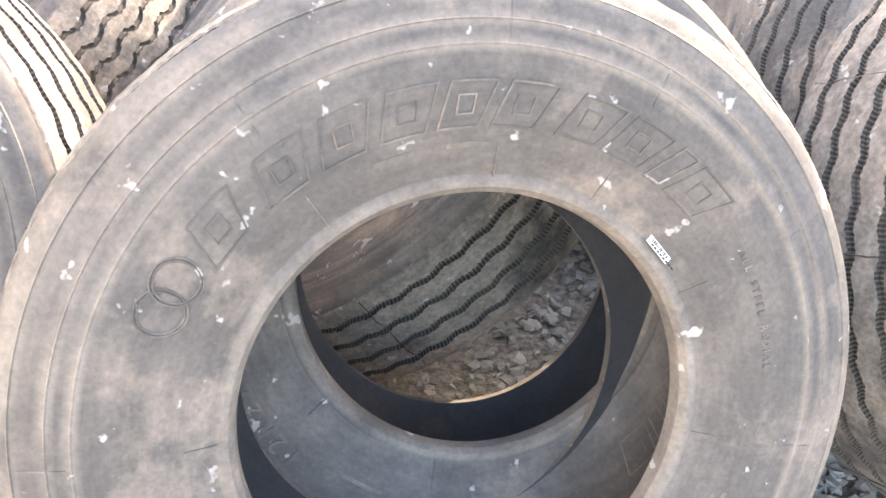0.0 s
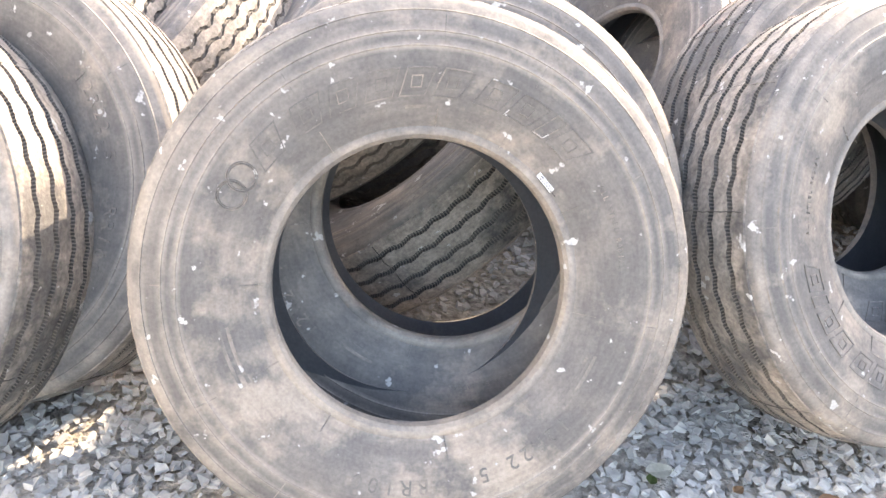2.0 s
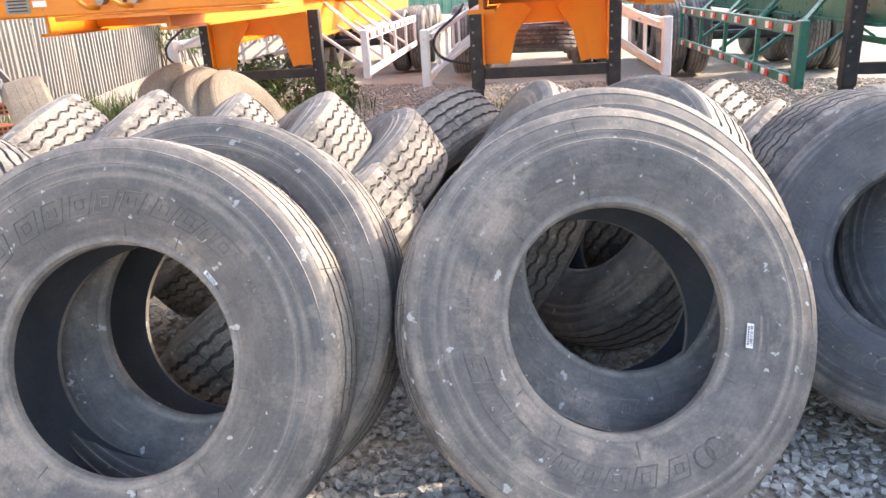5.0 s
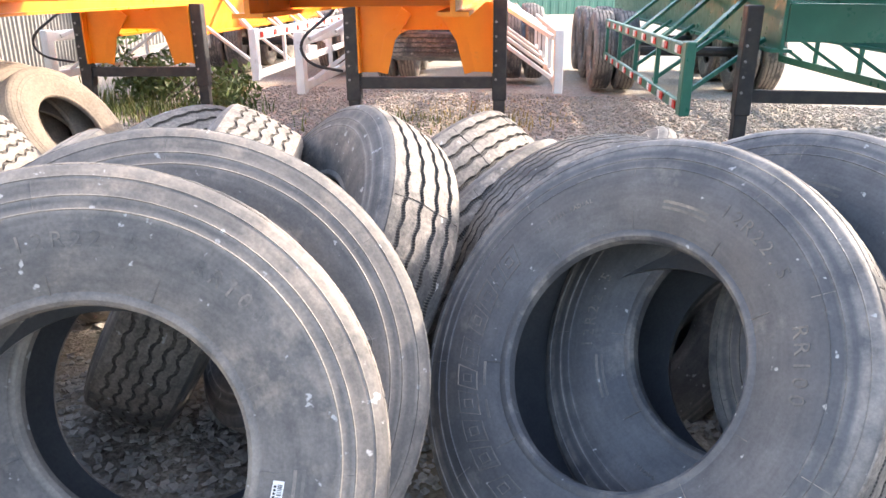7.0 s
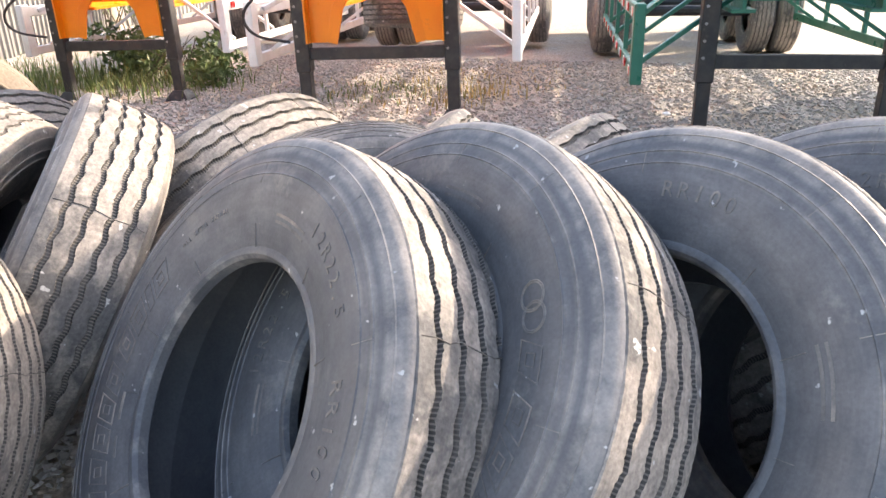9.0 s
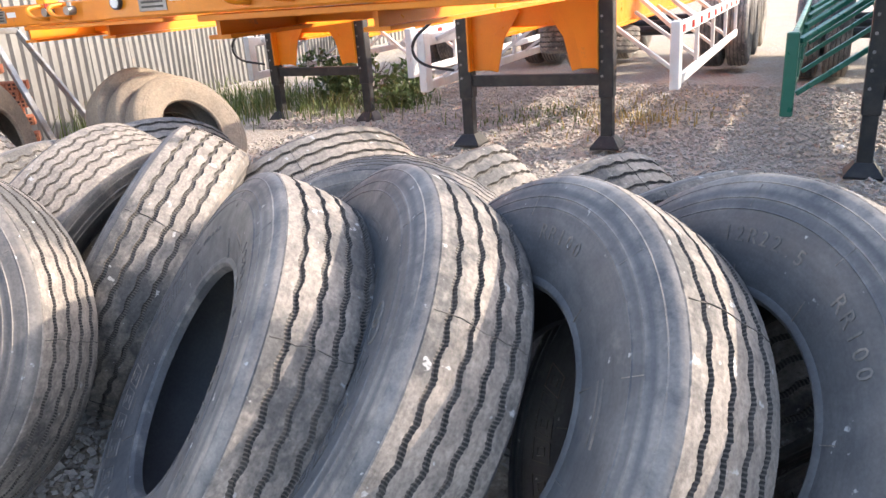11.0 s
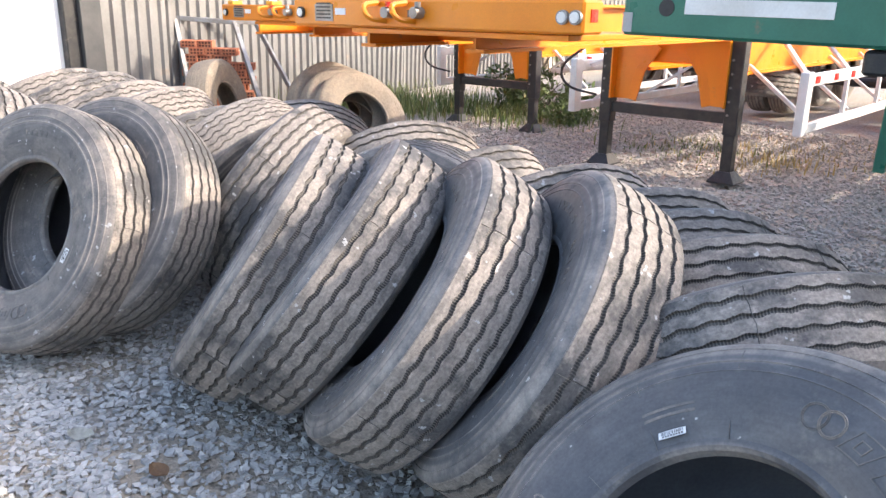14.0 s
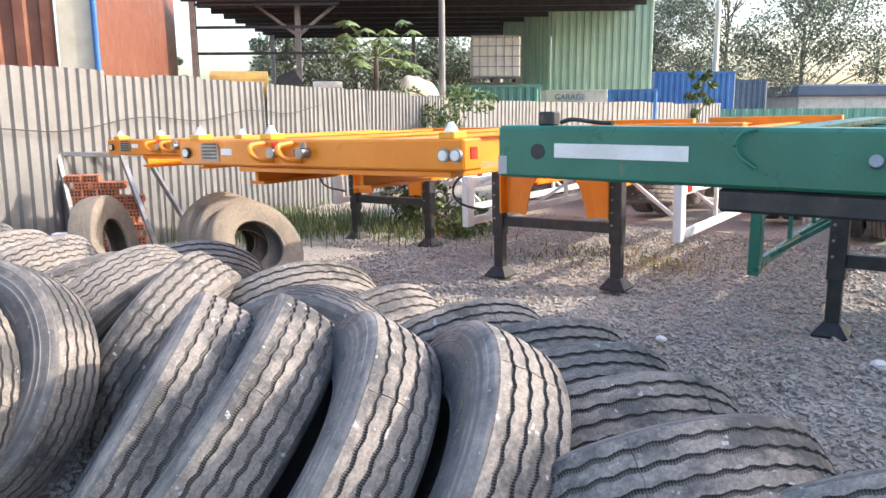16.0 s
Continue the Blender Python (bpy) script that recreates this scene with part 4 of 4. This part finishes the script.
def tree(label, m, height, spread, seed, material, clumps=26, per=220, leaf=0.14, trunk=0.2, bare=0.35):
    t = thing("tree", label, "tree", m=m)
    rg = random.Random(seed)
    bm = bmesh.new()
    pts = [Vector((0, 0, -0.3))]
    for k in range(1, 6):
        pts.append(Vector((rg.uniform(-0.12, 0.12) * k * 0.5, rg.uniform(-0.12, 0.12) * k * 0.5, height * 0.75 * k / 5)))
    for k in range(5):
        tube(bm, pts[k], pts[k + 1], trunk * (1 - k * 0.16), trunk * (1 - (k + 1) * 0.16), 8)
    cl = []
    for k in range(clumps):
        f = rg.uniform(bare, 1.0)
        a, rad = rg.uniform(0, 6.28), spread * math.sqrt(rg.random()) * (1 - 0.55 * (f - bare))
        e = Vector((math.cos(a) * rad, math.sin(a) * rad, height * f))
        cl.append((*e, spread * rg.uniform(0.16, 0.32)))
        st = Vector((0, 0, min(height * 0.72, max(height * bare * 0.6, e.z - rad * 0.9))))
        tube(bm, st, e, trunk * 0.25, trunk * 0.07, 5)
    part("trunk", bm, M_BARK, t)
    leaf_cloud("crown", cl, per, leaf, material, t, seed)
    return t


sh = thing("shrub", "leafy green shrub beside the trailer leg", "shrub", m=pose(-3.9, 8.6, -0.1))
for k in range(16):
    part("stem", tube(bmesh.new(), (random.uniform(-0.6, 0.6), random.uniform(-0.3, 0.3), -0.1), (random.uniform(-0.8, 0.8), random.uniform(-0.4, 0.4), random.uniform(0.3, 0.6)), 0.010, 0.004, 5), M_BARK, sh)
leaf_cloud("foliage", [(random.uniform(-0.8, 0.8), random.uniform(-0.4, 0.4), random.uniform(0.1, 0.5), 0.28) for _ in range(16)], 160, 0.05, M_LEAF, sh, 21)
sh = thing("shrub", "green weeds growing against the fence sheets", "shrub", m=pose(-9.3, 13.4, 1.0))
for k in range(12):
    part("stem", tube(bmesh.new(), (random.uniform(-0.6, 0.6), random.uniform(-0.3, 0.3), -1.3), (random.uniform(-0.9, 0.9), random.uniform(-0.4, 0.4), random.uniform(0.2, 0.9)), 0.018, 0.006, 5), M_BARK, sh)
leaf_cloud("foliage", [(random.uniform(-1.0, 1.0), random.uniform(-0.5, 0.5), random.uniform(-0.5, 1.0), 0.4) for _ in range(18)], 150, 0.07, M_LEAF, sh, 22)

# ---- beyond the fence ----
FAR = pose(4.75, 0.97, 0, 0, 0, 48.6)


def far(x, d, z=0.0, rz=0.0):
    return FAR @ pose(x, d, z, 0, 0, rz)


hall = thing("workshop_building", "tall brown corrugated workshop with cream and blue trim", "building", m=far(-5.98, 13.6, 0, 12))
for k in range(3):
    o = corrugated("wall_sheet", 3.0, 8.0, 0.42, 0.06, M_RUSTROOF, hall)
    o.matrix_basis = pose(-0.55 - 3.0 * (k + 1) - (0.45 if k else 0) - 0.4 * max(0, k - 1), 0, 0)
M_CREAM = mat("cream_trim", (0.62, 0.55, 0.42), 0.6, second=(0.5, 0.43, 0.33), scale=2, fine=0.05)
part("corner_trim", boxes((-0.55, 0.0, -0.10, 0.3, 0, 8.0), bevel=0.01), M_CREAM, hall)
part("pilaster", boxes((-4.0, -3.55, -0.10, 0.05, 0, 8.0), bevel=0.01), M_CREAM, hall)
for x in (0.05, -3.5):
    part("downpipe", tube(bmesh.new(), (x, -0.13, 0), (x, -0.13, 8), 0.05, n=10), M_BLUE, hall)
part("side_wall", boxes((-0.5, -0.05, 0.3, 12, 0, 7.9)), M_RUSTROOF, hall)

shed = thing("open_shed", "dark open steel shed with a flat sheet roof", "shed", m=far(0, 0))
M_SHEDROOF = mat("shed_roof_sheet", (0.07, 0.075, 0.085), 0.6, second=(0.11, 0.11, 0.12), scale=1, fine=0.1)
part("roof", boxes((-7.6, 6.5, 23.0, 36, 5.0, 5.12), bevel=0.02), M_SHEDROOF, shed)
for y in np.arange(23.2, 36, 1.5):
    part("purlin", boxes((-7.6, 6.4, y, y + 0.09, 4.82, 5.0)), M_BLACK, shed)
for x, y in ((-7.3, 23.3), (-4.35, 24.0), (-7.3, 34), (-1.2, 34), (3.0, 34)):
    part("column", bar(bmesh.new(), (x, y, 0), (x, y, 4.85), 0.16), M_STEEL, shed)
for z in (3.3, 4.05, 4.7):
    part("girt", boxes((-7.3, -3.0, 23.3, 23.38, z, z + 0.08)), M_BLACK, shed)
part("brace", bar(bmesh.new(), (-4.35, 24, 3.9), (-5.6, 24, 4.8), 0.09), M_STEEL, shed)
part("brace", bar(bmesh.new(), (-4.35, 24, 3.9), (-3.2, 24, 4.8), 0.09), M_STEEL, shed)
pole = thing("utility_pole", "tall slim pale grey steel pole", "pole", m=far(0.02, 20.5))
part("shaft", tube(bmesh.new(), (0, 0, 0), (0, 0, 9), 0.09, 0.07, 12), M_ZINC, pole)

gs = thing("green_shed", "pale green corrugated metal shed above containers", "shed", m=far(3.85, 27.5, 2.3, -3))
o = corrugated("front_wall", 3.7, 3.3, 0.25, 0.05, M_GREENSHEET, gs)
o2 = corrugated("side_wall", 3.6, 3.4, 0.25, 0.05, M_GREENSHEET, gs)
o2.matrix_basis = pose(-1.6, 3.2, 0, 0, 0, -63)
part("roof_edge", bar(bmesh.new(), (-0.1, -0.25, 3.55), (3.8, -0.25, 3.05), 0.35, 0.08), M_SHEDROOF, gs)


def container(label, m, length, height, paint, ribs=True, doors=False):
    t = thing("shipping_container", label, "container", "stacked shipping containers", m=m)
    if ribs:
        o = corrugated("side_panel", length, height - 0.2, 0.28, 0.04, paint, t)
        o.matrix_basis = pose(0, 0, 0.1)
    part("box_frame", boxes((0, length, 0.01, 2.4, 0.0, height), bevel=0.02), paint, t)
    part("top_rail", boxes((0, length, -0.06, 0.0, height - 0.1, height)), paint, t)
    part("bottom_rail", boxes((0, length, -0.06, 0.0, 0, 0.12)), paint, t)
    if doors:
        part("end_door", boxes((length, length + 0.06, 0.1, 2.3, 0.1, height - 0.1), bevel=0.01), M_TARP, t)
        for y in (0.5, 0.95, 1.45, 1.9):
            part("lock_rod", boxes((length + 0.06, length + 0.10, y, y + 0.05, 0.1, height - 0.1)), M_STEEL, t)
    return t


c1 = container("white shipping container with blue lettering on its side", far(4.05, 30.0, -0.1), 2.35, 2.5, M_WHITE, ribs=False)
cu = bpy.data.curves.new("sign_letters", "FONT")
cu.body, cu.size, cu.extrude = "GARAGE", 0.30, 0.01
tmp = bpy.data.objects.new("sign_letters", cu)
me = bpy.data.meshes.new_from_object(tmp)
bpy.data.objects.remove(tmp)
o = part_of("sign_letters", me, M_BLUE, c1)
o.matrix_basis = pose(0.3, -0.065, 2.08, 90, 0, 0)
container("blue and white striped shipping container behind the fence", far(6.45, 30.4, -0.1), 2.0, 2.5, M_BLUE)
container("green shipping container carrying a liquid tank", far(-1.0, 25.8, -0.3), 4.3, 2.75, M_CONTGREEN)
container("blue shipping container beyond the fence", far(10.4, 38, -0.5), 3.9, 3.85, M_BLUE, doors=True)
c2 = container("navy shipping container with pale markings on its side", far(14.8, 39.5, -0.6), 1.7, 3.6, M_DKBLUE, doors=True)
part("pale_marking", boxes((0.15, 1.0, -0.10, -0.045, 1.2, 1.75)), M_WHITE, c2)

ibc = thing("liquid_tank", "cream plastic tank in a wire cage on a pallet", "tank", m=far(1.0, 25.9, 2.47))
part("tank_body", boxes((0, 1.62, 0, 1.4, 0.22, 1.55), bevel=0.06), M_PLASTIC, ibc)
for k in range(7):
    part("cage_bar", boxes((k * 0.27 - 0.012, k * 0.27 + 0.012, -0.035, -0.012, 0.18, 1.58)), M_STEEL, ibc)
for k in range(5):
    part("cage_bar", boxes((-0.02, 1.66, -0.045, -0.02, 0.22 + k * 0.33, 0.25 + k * 0.33)), M_STEEL, ibc)
part("pallet", boxes((-0.02, 1.66, 0, 1.4, 0, 0.06), (0, 0.2, 0, 1.4, 0.06, 0.18), (0.7, 0.95, 0, 1.4, 0.06, 0.18), (1.45, 1.64, 0, 1.4, 0.06, 0.18)), M_BARK, ibc)

# papaya tree: bare stem, long-stalked leaves
pt = thing("papaya_tree", "slender papaya tree with large lobed leaves", "tree", m=far(-1.75, 20.8))
part("trunk", tube(bmesh.new(), (0, 0, 0), (0.02, 0, 3.3), 0.10, 0.06, 10), M_BARK, pt)
rgp = random.Random(31)
for k in range(30):
    a, el, l = rgp.uniform(0, 6.28), rgp.uniform(-0.25, 0.95), rgp.uniform(0.75, 1.35)
    e = Vector((math.cos(a) * math.cos(el) * l, math.sin(a) * math.cos(el) * l, 3.0 + math.sin(el) * l))
    b = bmesh.new()
    tube(b, (0.02, 0, 3.05), e, 0.012, 0.008, 5, False)
    for f in range(7):       # lobes of one leaf
        g = a + (f - 3) * 0.62
        tip = e + Vector((math.cos(g) * 0.34, math.sin(g) * 0.34, -0.14 - abs(f - 3) * 0.02))
        s = Vector((-math.sin(g), math.cos(g), 0.25)) * 0.075
        mid = (e + tip) / 2
        vs = [b.verts.new(q) for q in (e, mid + s, tip, mid - s)]
        b.faces.new(vs)
    part("leaf", b, M_PAPAYA, pt)

for x, d, hgt, sp, sd, mt, lf in ((-15.9, 46, 4.6, 1.6, 41, M_LEAF2, 0.22), (-7.6, 40, 5.4, 3.2, 42, M_LEAF2, 0.24), (-4.5, 41, 5.4, 4.2, 43, M_LEAF2, 0.24), (0.5, 42, 5.2, 4.0, 44, M_LEAF2, 0.24), (17.5, 48, 10.5, 6.0, 45, M_LEAF2, 0.24), (24.0, 52, 11.0, 6.5, 46, M_LEAF2, 0.26), (14.0, 56, 9.0, 5.0, 47, M_LEAF2, 0.26)):
    tree("tall broad-leaved tree with a loose grey-green crown", far(x, d), hgt, sp, sd, mt, clumps=44 if hgt > 8 else 40, per=420, leaf=lf * 0.42, bare=0.28 if hgt > 8 else 0.2)
tree("slim young green tree beside the fence", far(11.0, 33), 3.0, 0.7, 51, M_LEAF, clumps=14, per=60, leaf=0.12, trunk=0.06)
for x, d, h in ((14.0, 40, 12.0), (29, 52, 9.0)):
    p2 = thing("utility_pole", "weathered concrete utility pole in the distance", "pole", m=far(x, d))
    part("shaft", tube(bmesh.new(), (0, 0, 0), (0, 0, h * 0.62), 0.17, 0.12, 10), M_CREAM, p2)
b3 = thing("low_shed", "long low grey sheds in the distance", "shed", m=far(21, 46))
part("roof", boxes((0, 14, 0, 6, 2.2, 2.9), bevel=0.1), M_DKBLUE, b3)
part("wall", boxes((0.3, 13.7, 0.3, 5.7, 0, 2.2)), M_TARP, b3)
wl = thing("boundary_wall", "pale green sheet boundary wall in the distance", "wall", m=far(11.8, 36.5, 0, -6))
corrugated("sheet", 22, 1.55, 0.5, 0.05, M_CONTGREEN, wl)


# ---- small litter ----
def flat_leaf(label, x, y, z, size, material, rz, curl=0.3):
    bm = bmesh.new()
    top = []
    n = 9
    for k in range(n):
        f = k / (n - 1)
        w = size * 0.34 * math.sin(math.pi * min(1, f * 0.94 + 0.03)) ** 0.8
        zz = size * curl * (f - 0.5) ** 2
        top.append([bm.verts.new((size * (f - 0.5), s2 * w, zz + abs(s2) * size * 0.06)) for s2 in (-1, 0, 1)])
    for a, b in zip(top, top[1:]):
        for k in range(2):
            bm.faces.new((a[k], b[k], b[k + 1], a[k + 1]))
    bmesh.ops.solidify(bm, geom=list(bm.faces), thickness=0.0012)
    o = part("fallen_leaf", bm, material)
    o.matrix_basis = pose(x, y, z, 6, 4, rz)
    return tagged(o, label, "leaf", "litter on the gravel")


M_DEADLEAF = mat("dead_leaf", (0.33, 0.20, 0.11), 0.8, second=(0.25, 0.15, 0.09), scale=20, fine=0.15, fscale=60, bump=0)
M_PALELEAF = mat("pale_leaf", (0.62, 0.60, 0.54), 0.8, second=(0.5, 0.49, 0.42), scale=20, fine=0.1, bump=0)
for x, y, sz, mt, rz, lb in ((0.66, 0.83, 0.07, M_PALELEAF, 20, "pale dried leaf lying on the gravel"), (0.64, 0.80, 0.04, M_LEAF, 75, "small fresh green leaf on the gravel"), (1.05, 0.80, 0.06, M_DEADLEAF, 10, "brown dead leaf lying on the gravel"), (0.84, 0.80, 0.035, M_DEADLEAF, 40, "orange dead leaf lying on the gravel"), (0.18, 0.42, 0.05, M_DEADLEAF, -10, "orange dead leaf lying on the gravel"), (0.92, 0.66, 0.045, M_DEADLEAF, 80, "orange dead leaf lying on the gravel"), (2.42, 1.35, 0.09, M_DEADLEAF, 20, "brown dead leaf lying on the gravel"), (2.05, 1.17, 0.10, M_PALELEAF, 50, "pale crumpled scrap lying on the gravel")):
    flat_leaf(lb, x, y, 0.016, sz, mt, rz)
bm = bmesh.new()
bmesh.ops.create_grid(bm, x_segments=8, y_segments=6, size=0.055)
rl = random.Random(3)
for v in bm.verts:
    v.co.z += rl.uniform(-0.012, 0.012) + 0.05 * v.co.x ** 2 * 20
bmesh.ops.solidify(bm, geom=list(bm.faces), thickness=0.002)
o = part("crumpled_sheet", bm, M_SIDE_DARK, smooth=60)
o.matrix_basis = pose(-0.46, 0.40, 0.025, 8, -5, 35)
tagged(o, "crumpled dark rubber scrap lying on gravel", "scrap", "litter on the gravel")
for x, y, sz in ((1.75, 5.75, 0.09), (3.05, 6.3, 0.12), (2.2, 7.6, 0.07)):
    bm = bmesh.new()
    bmesh.ops.create_icosphere(bm, subdivisions=2, radius=sz / 2)
    for v in bm.verts:
        v.co = Vector((v.co.x * rl.uniform(0.8, 1.2), v.co.y * rl.uniform(0.7, 1.0), v.co.z * rl.uniform(0.35, 0.6)))
    o = part("crumpled_paper", bm, M_PAPER)
    o.matrix_basis = pose(x, y, 0.02)
    tagged(o, "crumpled white paper on the gravel", "paper", "litter on the gravel")


# ---- heaps and machine behind the fence ----
hp = thing("covered_heap", "beige tarpaulin cover over a heap behind the fence", "tarpaulin", m=far(-0.55, 20.2))
bm = bmesh.new()
bmesh.ops.create_grid(bm, x_segments=14, y_segments=10, size=1.0)
for v in bm.verts:
    ex = max(0.0, 1 - abs(v.co.x) ** 5) * max(0.0, 1 - abs(v.co.y) ** 4)
    v.co = Vector((v.co.x * 0.68, v.co.y * 0.6, 2.45 * ex ** 0.5 - 0.22 * v.co.x + rl.uniform(-0.03, 0.03)))
bmesh.ops.solidify(bm, geom=list(bm.faces), thickness=0.02)
part("cover", bm, M_CREAM, hp, smooth=50)
part("rope", hose(bmesh.new(), [(-0.66, -0.62, 0.4), (-0.3, -0.60, 1.2), (0.2, -0.60, 1.1), (0.66, -0.62, 0.4)], 0.012), M_BLACK, hp)
mc = thing("yellow_machine", "dusty yellow machine with a round tank behind the fence", "machine", m=far(-6.2, 21.0, 0, 10))
part("tank", tube(bmesh.new(), (0, 0, 2.3), (1.5, 0, 2.3), 0.42, n=24), mat("dusty_yellow", (0.42, 0.27, 0.06), 0.6, second=(0.32, 0.22, 0.09), scale=4, fine=0.1), mc)
part("frame", boxes((-0.1, 2.3, -0.3, 0.3, 0, 1.9), bevel=0.02), M_BLACK, mc)
part("engine_cover", prism(bmesh.new(), [(1.6, 1.9), (1.75, 2.55), (2.2, 2.75), (2.5, 2.3), (2.5, 1.9)], -0.4, 0.4), M_BLACK, mc)
part("drum", tube(bmesh.new(), (2.7, 0, 2.25), (3.5, 0, 2.25), 0.2, n=18), M_TARP, mc)
